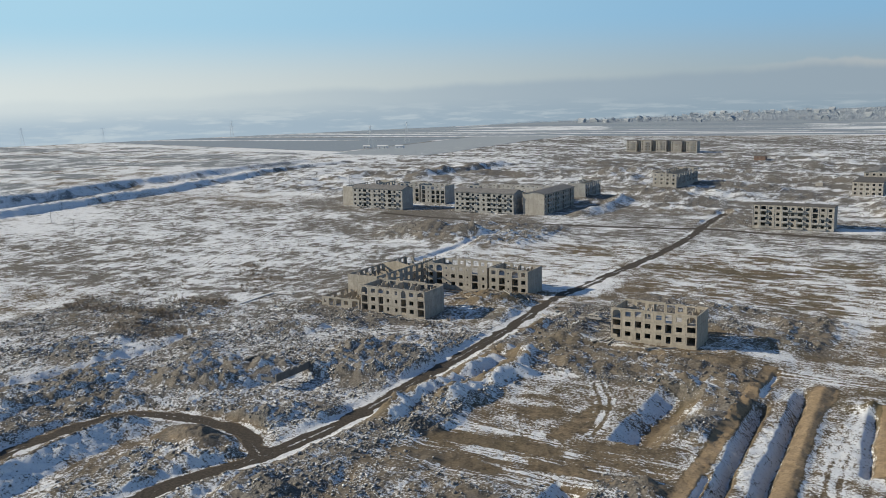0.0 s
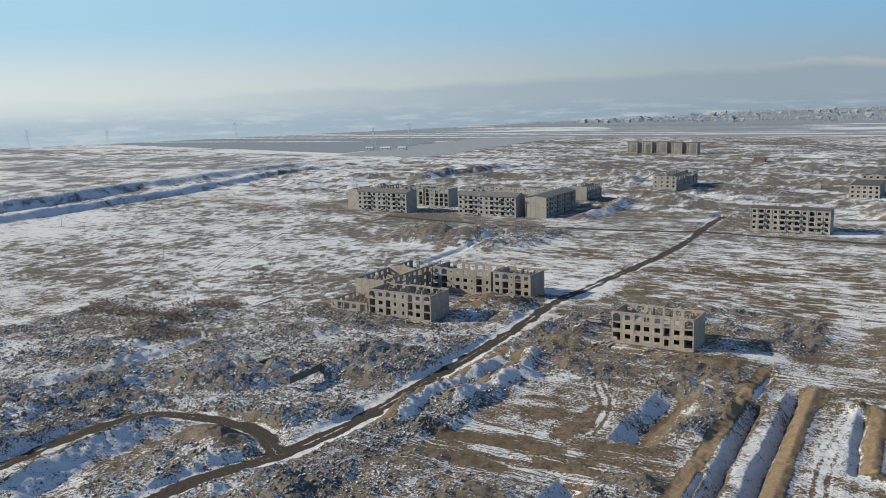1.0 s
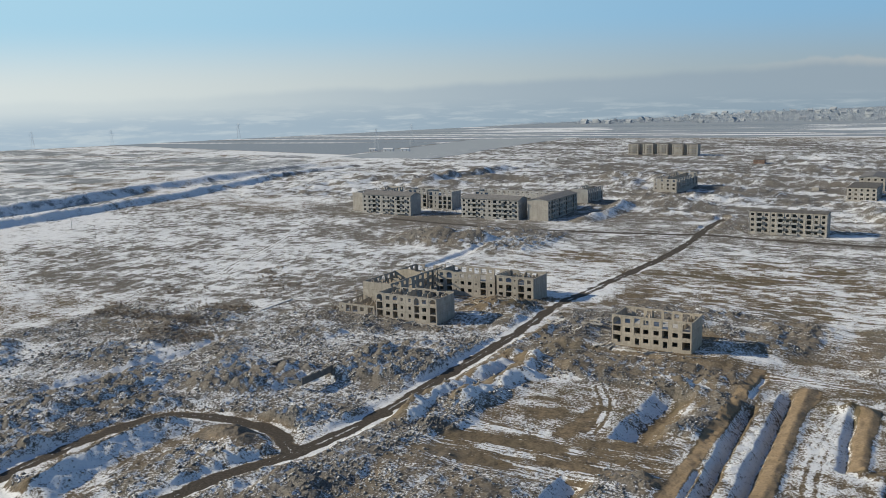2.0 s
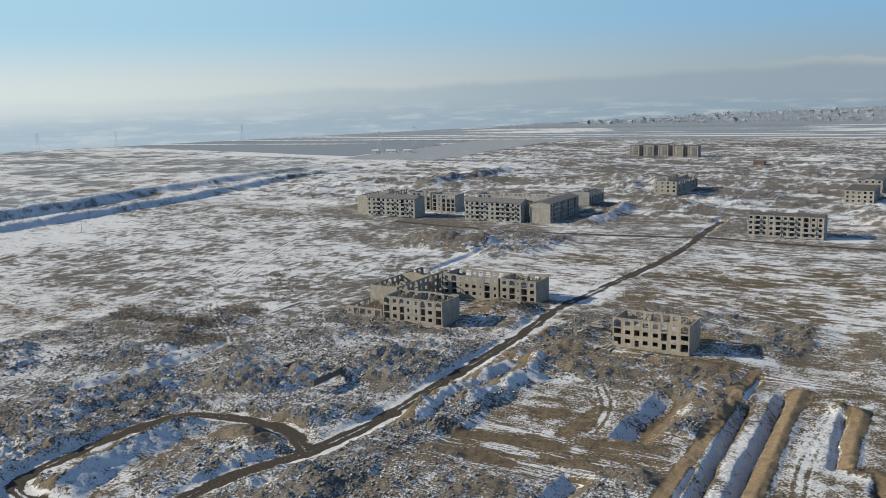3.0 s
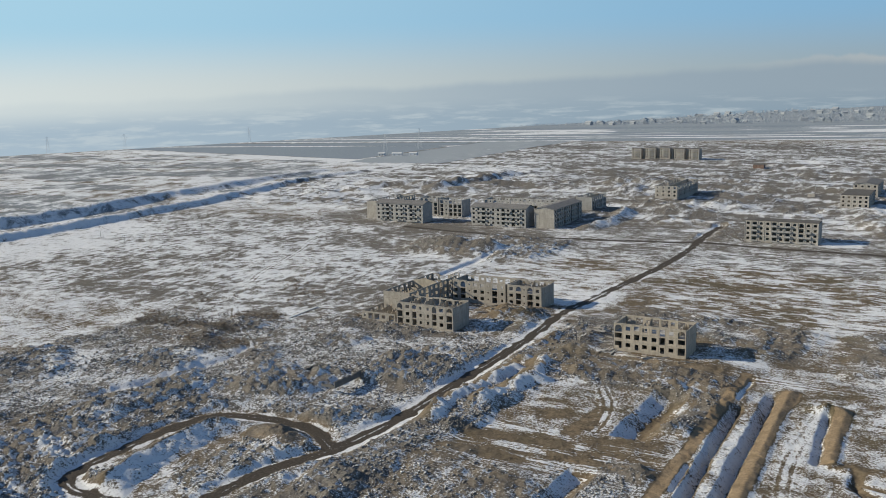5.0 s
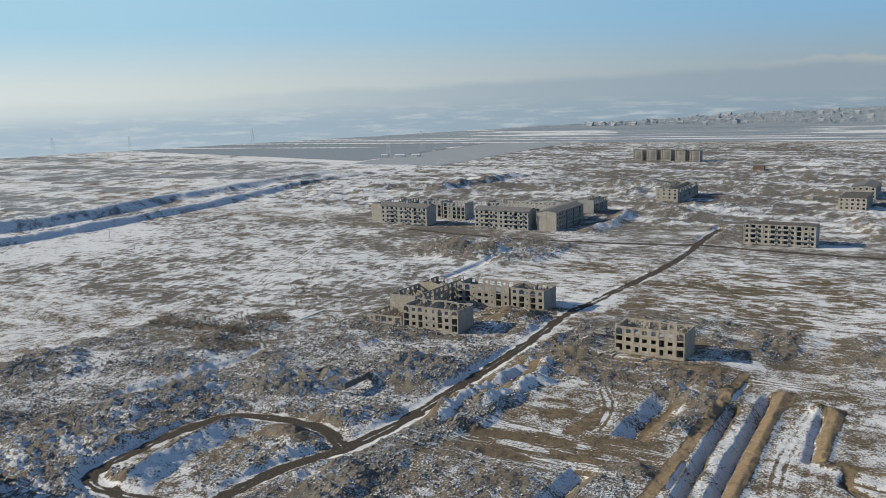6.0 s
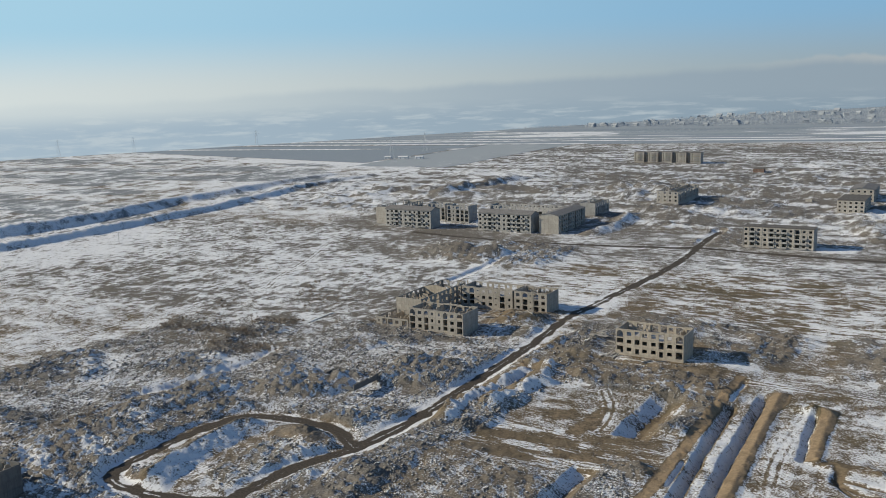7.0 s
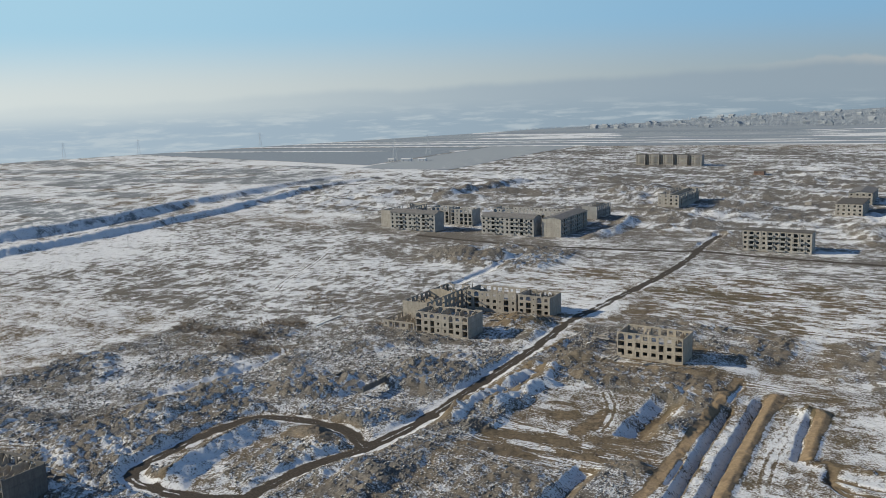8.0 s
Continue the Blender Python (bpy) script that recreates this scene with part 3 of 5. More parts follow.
    drift = np.maximum(drift, 0.8 * smooth(-east, 1.9, 2.4) * smooth(east, -4.4, -3.2) * smooth(y, 150, 160) * smooth(-y, -300, -250))
    snow = snow + 0.16 * drift * (1 - road) * (0.55 + 0.45 * smooth(fbm(x, y, 7, 89, 2), 0.36, 0.5))
    grey = np.maximum(grey, 0.55 * smooth(spoil, 0.12, 0.4))
    sand = np.maximum(sand, 0.22 * smooth(spoil, 0.12, 0.4))
    snow = snow + 0.34 * smooth(y, 157, 159) * smooth(-y, -175, -172) * within(xs, y, -44.3, -43.0, 150, 180, 0.25) + 0.06 * np.exp(-(((x + 117) / 7) ** 2 + ((y - 132) / 12) ** 2))
    mud = smooth(-d_mud - 0.4 * wob, -3.4, -1.6)
    road = np.maximum(road, 0.75 * mud)
    snow = snow - 0.16 * mud
    worn = 0.25 + 0.75 * smooth(fbm(x, y, 11, 85, 2), 0.40, 0.58)
    worn = np.where(x < -200, 1.0, 0.7 * worn)
    snow = snow + worn * (0.12 * smooth(-d_track - 0.3 * wob, -2.9, -1.9) - 0.20 * smooth(-np.abs(d_track - 1.25), -0.75, -0.25))
    # beyond the last blocks: ploughed strips, then the plateau's edge
    q = y - 0.2 * x
    low_edge = 953 - 0.16 * (x + 734)
    west = smooth(y - low_edge, -3, 3) * smooth(-q, -1426, -1420) * smooth(-x, 715, 725)
    north = smooth(q, 1432, 1442)
    strip = value_noise(q, x * 0 + 7.3, 22, 61) * 0.7 + 0.3 * value_noise(x - 0.9 * y, y * 0, 160, 63)
    line = np.minimum.reduce([np.abs(q - v) for v in (1347, 1451, 1522, 1570, 1650, 1739, 1830)])
    white = np.maximum(smooth(-line, -13, -7), north * smooth(strip, 0.58, 0.61)) * smooth(-q, -1900, -1870)
    white = white * (0.25 + 0.75 * smooth(fbm(x, 2.0 * q, 160, 67, 3), 0.38, 0.6))
    ploughed = np.maximum(west, north)
    # tone lays the painted haze over the ploughed strips
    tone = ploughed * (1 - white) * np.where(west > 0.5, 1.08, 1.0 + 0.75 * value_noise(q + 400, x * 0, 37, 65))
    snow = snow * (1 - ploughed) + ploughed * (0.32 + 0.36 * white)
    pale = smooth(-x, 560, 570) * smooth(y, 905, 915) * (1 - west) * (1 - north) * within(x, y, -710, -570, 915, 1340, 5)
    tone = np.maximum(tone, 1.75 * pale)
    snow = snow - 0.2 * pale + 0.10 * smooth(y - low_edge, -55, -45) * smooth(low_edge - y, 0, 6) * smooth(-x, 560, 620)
    # plots on the far left, tinted with the same painted haze
    hazed_plots = smooth(-x, 560, 640) * (1 - west) * (1 - north) * smooth(lattice(np.floor((x + 0.25 * y + 9 * wob) / 120), np.floor((y - 0.16 * x + 3 * wob) / 46), 133) + 1.6 * (fbm(0.4 * x, 1.6 * y, 60, 131, 4) - 0.5), 0.42, 0.56)
    tone = np.maximum(tone, 0.6 * hazed_plots)
    snow = snow - 0.09 * hazed_plots + 0.28 * smooth(-x, 560, 640) * (1 - west) * (1 - north) * (fbm(x, 0.5 * y, 10, 47, 3, 0.6) - 0.5)
    edge = (x + 924) * -0.869 + (y - 1685) * 0.495
    z = z * (1 - 0.7 * far_on) - 0.13 * np.clip(edge, 0, None) - 0.16 * np.clip(np.hypot(x, y) - 2900, 0, None)
    z = np.maximum(z, -420)
    return z, snow, sand, road, grey, tone, furrow, rub


def height(x, y):
    return float(relief(np.array([float(x)]), np.array([float(y)]))[0][0])


# ---- the ground: one sheet, finer where the settlement lies ----
def build_ground():
    cx, cy, heading = 10.0, -30.0, 121.5
    fine = np.arange(-36, 36.01, 0.105)
    coarse = np.arange(36.0, 324.1, 3.0)[1:-1]
    ang = np.radians(heading - np.concatenate([fine, coarse]))
    rad = np.concatenate([[0.0], np.linspace(20, 110, 10), np.exp(np.arange(math.log(115), math.log(640), 0.0025)), np.exp(np.arange(math.log(640), math.log(4600), 0.0055))])
    a, r = np.meshgrid(ang, rad)
    x, y = cx + r * np.cos(a), cy + r * np.sin(a)
    x1, y1 = x.ravel(), y.ravel()
    z, snow, sand, road, grey, tone, furrow, rub = relief(x1, y1)
    # how steeply the ground climbs towards the sun
    grid = z.reshape(a.shape)
    out, turn = np.gradient(grid, rad, axis=0), np.gradient(grid, ang, axis=1) / np.maximum(r, 1.0)
    lean = (out * np.cos(a - SUN_AZ) - turn * np.sin(a - SUN_AZ)).ravel()
    # thawed where the slope meets the sun, kept where it turns away
    snow = np.clip(snow + (0.16 + 0.12 * rub) * np.clip(lean, -0.7, 0.45) * (1 - road) * (1 - sand), 0, 0.605 - 0.03 * rub)
    n_a, n_r = len(ang), len(rad)
    i = np.arange(n_r - 1)[:, None] * n_a
    j = np.arange(n_a)[None, :]
    k = (j + 1) % n_a
    quads = np.stack([i + j, i + n_a + j, i + n_a + k, i + k], -1).reshape(-1, 4)
    me = bpy.data.meshes.new("ground")
    me.vertices.add(n_a * n_r)
    me.vertices.foreach_set("co", np.stack([x.ravel(), y.ravel(), z], -1).ravel().astype(np.float32))
    me.loops.add(quads.size)
    me.loops.foreach_set("vertex_index", quads.ravel().astype(np.int32))
    me.polygons.add(len(quads))
    me.polygons.foreach_set("loop_start", (np.arange(len(quads)) * 4).astype(np.int32))
    me.update(calc_edges=True)
    me.flip_normals()
    m = me.attributes.new("masks", "FLOAT_COLOR", "POINT")
    m.data.foreach_set("color", np.stack([snow, sand, road, grey], -1).ravel().astype(np.float32))
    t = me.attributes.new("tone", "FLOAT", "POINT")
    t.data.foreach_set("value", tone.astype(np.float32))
    t = me.attributes.new("furrow", "FLOAT", "POINT")
    t.data.foreach_set("value", furrow.astype(np.float32))
    me.materials.append(EARTH)
    me.shade_smooth()
    return tagged(new("ground", me), "frozen brown earth with rubble and thin patchy snow", "ground", kind="structure")


ground = build_ground()


# ---- backdrop: hazy valley, mountains and low sky ----
def build_backdrop():
    m = bpy.data.materials.new("hazy_distance")
    m.use_nodes = True
    nt = m.node_tree
    nt.nodes.clear()
    geo = nt.nodes.new("ShaderNodeNewGeometry")
    xyz = node(nt, "ShaderNodeSeparateXYZ")
    nt.links.new(geo.outputs["Position"], xyz.inputs[0])
    x, y, z = xyz.outputs
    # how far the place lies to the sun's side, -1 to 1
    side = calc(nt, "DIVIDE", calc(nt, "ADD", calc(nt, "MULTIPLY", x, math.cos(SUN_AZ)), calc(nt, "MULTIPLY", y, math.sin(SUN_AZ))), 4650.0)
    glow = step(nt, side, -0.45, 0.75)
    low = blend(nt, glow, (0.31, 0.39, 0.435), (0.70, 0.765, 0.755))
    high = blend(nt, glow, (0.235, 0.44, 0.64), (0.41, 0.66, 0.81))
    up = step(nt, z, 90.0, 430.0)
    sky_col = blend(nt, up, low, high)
    # mountains: the ridge climbs away from the sun
    mapped = node(nt, "ShaderNodeMapping", Scale=(1, 1, 0))
    nt.links.new(geo.outputs["Position"], mapped.inputs["Vector"])
    ridge = calc(nt, "MULTIPLY", calc(nt, "SUBTRACT", noise_of(nt, 0.0022, 5, 0.55, mapped.outputs[0]), 0.5), 85.0)
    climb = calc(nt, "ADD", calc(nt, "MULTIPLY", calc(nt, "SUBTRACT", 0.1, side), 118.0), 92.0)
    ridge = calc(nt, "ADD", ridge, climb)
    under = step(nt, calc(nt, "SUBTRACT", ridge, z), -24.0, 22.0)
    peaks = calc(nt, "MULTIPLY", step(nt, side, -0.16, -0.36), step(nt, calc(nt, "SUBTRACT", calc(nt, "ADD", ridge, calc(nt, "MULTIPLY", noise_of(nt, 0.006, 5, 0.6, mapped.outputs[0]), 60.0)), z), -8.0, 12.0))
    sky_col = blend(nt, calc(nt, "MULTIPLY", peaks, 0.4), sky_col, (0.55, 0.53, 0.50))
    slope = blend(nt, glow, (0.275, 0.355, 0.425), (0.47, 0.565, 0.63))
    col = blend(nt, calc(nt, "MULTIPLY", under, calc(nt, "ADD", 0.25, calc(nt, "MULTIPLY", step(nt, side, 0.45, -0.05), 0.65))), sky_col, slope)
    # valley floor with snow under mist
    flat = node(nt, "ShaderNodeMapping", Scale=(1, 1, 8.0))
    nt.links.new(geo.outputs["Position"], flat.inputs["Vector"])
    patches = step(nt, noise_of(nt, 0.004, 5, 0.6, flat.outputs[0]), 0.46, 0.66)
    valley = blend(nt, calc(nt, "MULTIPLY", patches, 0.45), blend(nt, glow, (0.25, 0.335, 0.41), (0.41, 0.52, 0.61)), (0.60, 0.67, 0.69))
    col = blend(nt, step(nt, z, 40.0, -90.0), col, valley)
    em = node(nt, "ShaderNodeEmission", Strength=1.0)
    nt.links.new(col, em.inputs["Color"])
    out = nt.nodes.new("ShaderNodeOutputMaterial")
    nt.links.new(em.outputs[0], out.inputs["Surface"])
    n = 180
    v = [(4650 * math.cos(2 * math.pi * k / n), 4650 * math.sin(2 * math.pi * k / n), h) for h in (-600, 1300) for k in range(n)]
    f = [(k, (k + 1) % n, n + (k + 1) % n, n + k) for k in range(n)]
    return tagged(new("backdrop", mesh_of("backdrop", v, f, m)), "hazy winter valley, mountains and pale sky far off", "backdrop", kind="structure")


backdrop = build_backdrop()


# ---- panel-built blocks ----
THICK = 0.35
PANELS = {}


def opening(kind, w, h):
    """Outline of a panel's opening: its bottom and the points of its head from right to left."""
    c = w / 2
    if kind == "win":
        a, lo, hi = min(0.85, c - 0.45), 0.85, 2.3
    elif kind == "far":
        a, lo, hi = min(0.8, c - 0.45), 0.85, 2.3
    elif kind == "bay":
        a, lo, hi = min(1.2, c - 0.35), 0.12, 2.5
    elif kind == "small":
        a, lo, hi = 0.5, 0.95, 2.2
    elif kind == "slot":
        a, lo, hi = 0.35, 1.3, 1.9
    elif kind in ("log", "arch"):
        a, lo, hi = min(1.25, c - 0.28), 0.12, 2.65
    elif kind == "door":
        a, lo, hi = 0.7, -0.02, 2.1
    else:
        return None
    if kind == "arch":
        rise = min(a, 1.0)
        head = [(c + a * math.cos(t), hi + 0.05 - rise + rise * math.sin(t)) for t in [math.pi * k / 8 for k in range(9)]]
    else:
        head = [(c + a, hi), (c - a, hi)]
    return lo, head


def panel_mesh(kind, w, h, mat, gap=0.02):
    key = (kind, round(w, 2), round(h, 2), mat.name)
    if key in PANELS:
        return PANELS[key]
    x0, x1, z0, z1 = gap, w - gap, 0.0 + gap, h - gap
    o = opening(kind, w, h)
    if o is None:
        me = box_mesh("panel", mat, (x0, x1, 0, THICK, z0, z1))
    else:
        lo, head = o
        lo = max(lo, z0)
        xr, xl = head[0][0], head[-1][0]
        front = [[(x0, z0), (xl, z0), (xl, z1), (x0, z1)], [(xr, z0), (x1, z0), (x1, z1), (xr, z1)]]
        if lo > z0:
            front.append([(xl, z0), (xr, z0), (xr, lo), (xl, lo)])
        for (ax, az), (bx, bz) in zip(head, head[1:]):
            front.append([(bx, bz), (ax, az), (ax, z1), (bx, z1)])
        v, f = [], []

        def face(points):
            k = len(v)
            v.extend(points)
            f.append(tuple(range(k, k + len(points))))
        for q in front:
            face([(a, 0, c) for a, c in q])
            face([(a, THICK, c) for a, c in reversed(q)])
        rim = [(xl, lo), (xr, lo)] + head
        for (ax, az), (bx, bz) in zip(rim, rim[1:] + rim[:1]):
            if abs(ax - bx) + abs(az - bz) > 1e-6:
                face([(ax, 0, az), (ax, THICK, az), (bx, THICK, bz), (bx, 0, bz)])
        for (ax, az), (bx, bz) in (((x0, z0), (x0, z1)), ((x0, z1), (x1, z1)), ((x1, z1), (x1, z0)), ((x1, z0), (x0, z0))):
            face([(ax, 0, az), (ax, THICK, az), (bx, THICK, bz), (bx, 0, bz)])
        me = mesh_of("panel", v, f, mat)
        bm = bmesh.new()
        bm.from_mesh(me)
        bmesh.ops.remove_doubles(bm, verts=bm.verts, dist=1e-4)
        bmesh.ops.recalc_face_normals(bm, faces=bm.faces)
        bm.to_mesh(me)
        bm.free()
    PANELS[key] = me
    return me


def wall(house, x, y, z, turn, widths, rows, mat, storey=3.0, name="wall_panel", label=""):
    """Panels side by side from a corner. rows: one word list a storey, from below; '' leaves a panel out."""
    base = pose(x, y, z, 0, 0, turn)
    for level, kinds in enumerate(rows):
        u = 0.0
        for w, kind in zip(widths, kinds):
            if kind:
                link_part(name, panel_mesh(kind, w, storey, mat), house, base @ pose(u, 0, level * storey), label)
            u += w


def fitted(widths, total):
    return [w * total / sum(widths) for w in widths]


def even(total, about):
    n = max(1, round(total / about))
    return [total / n] * n


def plinth(house, x0, x1, y0, y1, z0, z1, mat):
    t = THICK + 0.03
    link_part("plinth", box_mesh("plinth", mat, (x0 - 0.03, x1 + 0.03, y0 - 0.03, y0 + t, z0, z1), (x0 - 0.03, x1 + 0.03, y1 - t, y1 + 0.03, z0, z1), (x0 - 0.03, x0 + t, y0 + t, y1 - t, z0, z1), (x1 - t, x1 + 0.03, y0 + t, y1 - t, z0, z1)), house)


def jagged_wall(name, house, x, y, z, turn, length, top, rng, mat=None, thick=0.25, low=0.35, doors=True, gaps=0.0):
    """A cross wall whose crest is broken, with a doorway."""
    n = max(4, int(length / 0.9))
    crest = [top * (1 - low * rng.random() ** 2.5) for _ in range(n + 1)]
    for k in range(0, n, 3):
        if rng.random() < gaps:
            crest[k:k + 3] = [0.15 + 0.3 * rng.random() for _ in crest[k:k + 3]]
    d = rng.randrange(1, n - 1)
    # one outline, notched at the doorway, given its thickness
    at = [length * k / n for k in range(n + 1)]
    foot = [(0.0, 0.0), (length, 0.0)]
    if doors:
        crest[d], crest[d + 1] = max(crest[d], 2.4), max(crest[d + 1], 2.4)
        foot = [(0.0, 0.0), (at[d], 0.0), (at[d], 2.1), (at[d + 1], 2.1), (at[d + 1], 0.0), (length, 0.0)]
    line = foot + [(at[k], crest[k]) for k in range(n, -1, -1)]
    m = len(line)
    v = [(a, 0, c) for a, c in line] + [(a, thick, c) for a, c in line]
    f = [tuple(range(m)), tuple(range(2 * m - 1, m - 1, -1))] + [(k, m + k, m + (k + 1) % m, (k + 1) % m) for k in range(m)]
    link_part(name, mesh_of(name, v, f, mat or INNER), house, pose(x, y, z, 0, 0, turn))


def ruin(name, label, x0, x1, y0, y1, base, floor, storeys, widths, front, back, seed, ends=None, mat=None, spines=1, group="gutted blocks"):
    """A gutted panel block without its roof: outer panels, floors, cross walls."""
    rng = random.Random(seed)
    mat = mat or PANEL
    house = thing(name, label, "building", group)
    widths = fitted(widths, x1 - x0)
    deep = y1 - y0 - 2 * THICK
    side = even(deep, 4.0)
    plinth(house, x0, x1, y0, y1, base - 1.5, floor, mat)
    wall(house, x0, y0, floor, 0, widths, front, mat)
    rails(house, x0, y0, floor, widths, front, rng)
    wall(house, x1, y1, floor, 180, widths[::-1], back, mat)
    blank = [["blank"] * len(side)] * storeys
    right, left = ends or (blank, blank)
    wall(house, x1, y0 + THICK, floor, 90, side, right, mat)
    wall(house, x0, y1 - THICK, floor, 270, side, left, mat)
    top = floor + 3.0 * storeys
    # floors
    for s in range(storeys):
        z = floor + 3.0 * s
        link_part("floor_slab", box_mesh("floor_slab", FLOOR, (x0 + THICK, x1 - THICK, y0 + THICK, y1 - THICK, z - 0.22, z - 0.02)), house)
    # cross walls, one between bays, and a spine wall
    u = x0
    for k, w in enumerate(widths[:-1]):
        u += w
        for s in range(storeys):
            if s == storeys - 1 and rng.random() < 0.6:
                continue
            last = s == storeys - 1
            jagged_wall("cross_wall", house, u + 0.12, y0 + THICK, floor + 3.0 * s, 90, deep, 2.9 if last else 2.76, rng, low=0.8 if last else 0.0)
    for s in range(spines):
        last = s == storeys - 1
        jagged_wall("spine_wall", house, x0 + THICK, (y0 + y1) / 2, floor + 3.0 * s, 0, x1 - x0 - 2 * THICK, 2.85 if last else 2.74, rng, low=0.95 if last else 0.0, gaps=0.75)
    # string courses at the floors, on the long front and the end
    for s in range(storeys):
        z = floor + 3.0 * s
        link_part("string_course", box_mesh("string_course", mat, (x0 - 0.05, x1 + 0.05, y0 - 0.07, y0 - 0.003, z - 0.16, z + 0.06)), house)
        link_part("string_course", box_mesh("string_course", mat, (x1 + 0.003, x1 + 0.07, y0, y1, z - 0.16, z + 0.06)), house)
    # coping, broken into lengths
    u = x0
    for w in widths:
        if rng.random() < 0.8:
            link_part("coping", box_mesh("coping", mat, (0, w - 0.03, -0.08, THICK + 0.04, 0.0, 0.22 + 0.12 * rng.random())), house, pose(u, y0, top))
        if rng.random() < 0.6:
            link_part("coping", box_mesh("coping", mat, (0, w - 0.03, -0.08, THICK + 0.04, 0.0, 0.20 + 0.15 * rng.random())), house, pose(u + w, y1, top, 0, 0, 180))
        u += w
    return house


def rails(house, x0, y0, floor, widths, rows, rng):
    """Low parapets left in some of the loggias."""
    u = x0
    for k, w in enumerate(widths):
        for s, kinds in enumerate(rows):
            if kinds[k] in ("log", "arch") and rng.random() < 0.45:
                a = min(1.25, w / 2 - 0.28)
                h = rng.uniform(0.55, 1.0)
                link_part("parapet", box_mesh("parapet", INNER, (u + w / 2 - a + 0.01, u + w / 2 + a * rng.choice((0.2, 1, 1)) - 0.01, y0 + 0.06, y0 + 0.2, floor + 3 * s + 0.13, floor + 3 * s + 0.13 + h)), house)
        u += w


BAYS = [3.2, 3.8, 2.4, 3.3, 3.3, 2.4, 3.8, 3.2]
TYPE_A = [["log", "win", "door", "win", "win", "door", "win", "log"], ["log", "win", "log", "win", "win", "log", "win", "log"], ["arch", "win", "log", "win", "win", "log", "win", "arch"]]
BACK_A = [["win", "win", "win", "log", "log", "win", "win", "win"]] * 2 + [["win", "log", "win", "log", "log", "win", "log", "win"]]
lone = ruin("gutted_apartment_block", "roofless three-storey panel block of beige tuff, gutted, standing alone", -93.9, -68.0, 254.7, 267.1, 1.6, 2.65, 3, BAYS, TYPE_A, BACK_A, 1, mat=PANEL_WARM)
TYPE_B = [["log", "win", "log", "small", "small", "log", "win", "log"]] * 2 + [["arch", "win", "arch", "small", "small", "arch", "win", "arch"]]
wing = ruin("gutted_apartment_block", "roofless three-storey panel block with arched top loggias among rubble", -188.4, -161.5, 256.2, 269.2, -0.2, 0.6, 3, BAYS, TYPE_B, BACK_A, 2, spines=2)
TYPE_C = [["win", "log", "slot", "win", "win", "slot", "log", "small"]] * 2 + [["win", "arch", "slot", "win", "win", "slot", "log", "small"]]
long_a = ruin("gutted_apartment_block", "roofless three-storey beige block, partly shaded, windows empty", -189.6, -162.6, 303.9, 316.8, 0.0, 0.3, 3, BAYS, TYPE_C, BACK_A, 3)
TYPE_D = [["win", "log", "slot", "log", "win"]] * 2 + [["win", "arch", "slot", "arch", "win"]]
long_b = ruin("gutted_apartment_block", "roofless three-storey beige end block with blank gable wall", -161.7, -145.2, 303.9, 316.8, 0.0, 0.3, 3, [3.8, 3.4, 2.2, 3.4, 3.8], TYPE_D, [["win", "log", "win", "log", "win"]] * 3, 4)
SIDE_M = [["win", "log", "win", "log", "small", "win", "log", "win", "log", "win"]] * 2 + [["win", "arch", "win", "arch", "small", "win", "arch", "win", "arch", "win"]]


def hollow_wing():
    """The wing that lost its floors: long side walls, a blank gable and leaning cross walls."""
    rng = random.Random(8)
    x0, x1, y0, y1, floor = -206.0, -192.4, 272.3, 312.5, 0.4
    house = thing("hollow_apartment_wing", "hollow three-storey wing without floors, blank gable, walls broken", "building", "gutted blocks")
    n = even(y1 - y0 - 2 * THICK, 4.0)
    plinth(house, x0, x1, y0, y1, -1.5, floor, PANEL)
    gable = even(x1 - x0, 4.5)
    wall(house, x0, y0, floor, 0, gable, [["blank"] * 3] * 3, PANEL)
    wall(house, x1, y1, floor, 180, gable, [["log", "log", "log"], ["log", "arch", "arch"], ["arch", "", "arch"]], PANEL)
    wall(house, x1, y0 + THICK, floor, 90, n, SIDE_M, PANEL)
    wall(house, x0, y1 - THICK, floor, 270, n, SIDE_M, PANEL)
    u = y0 + THICK
    for k, w in enumerate(n[:-1]):
        u += w
        if k % 2:
            jagged_wall("cross_wall", house, x0 + THICK, u, floor, 0, x1 - x0 - 2 * THICK, 8.5 - 1.5 * rng.random(), rng, low=0.5)
    link_part("floor_slab", box_mesh("floor_slab", FLOOR, (x0 + THICK, x1 - THICK, y0 + THICK, y1 - THICK, floor - 0.22, floor - 0.02)), house)
    # a higher cross wall that still carries its shallow gable
    link_part("gable_wall", mesh_of("gable_wall", *prism_wall([(x0 + THICK, floor), (x1 - THICK, floor), (x1 - THICK, floor + 9.1), ((x0 + x1) / 2, floor + 10.4), (x0 + THICK, floor + 9.1)], 295.4, 0.3), PANEL_WARM), house)
    return house


def prism_wall(outline, y, thick):
    n = len(outline)
    v = [(a, y, c) for a, c in outline] + [(a, y + thick, c) for a, c in outline]
    return v, [tuple(range(n)), tuple(range(2 * n - 1, n - 1, -1))] + [(k, n + k, n + (k + 1) % n, (k + 1) % n) for k in range(n)]


hollow = hollow_wing()


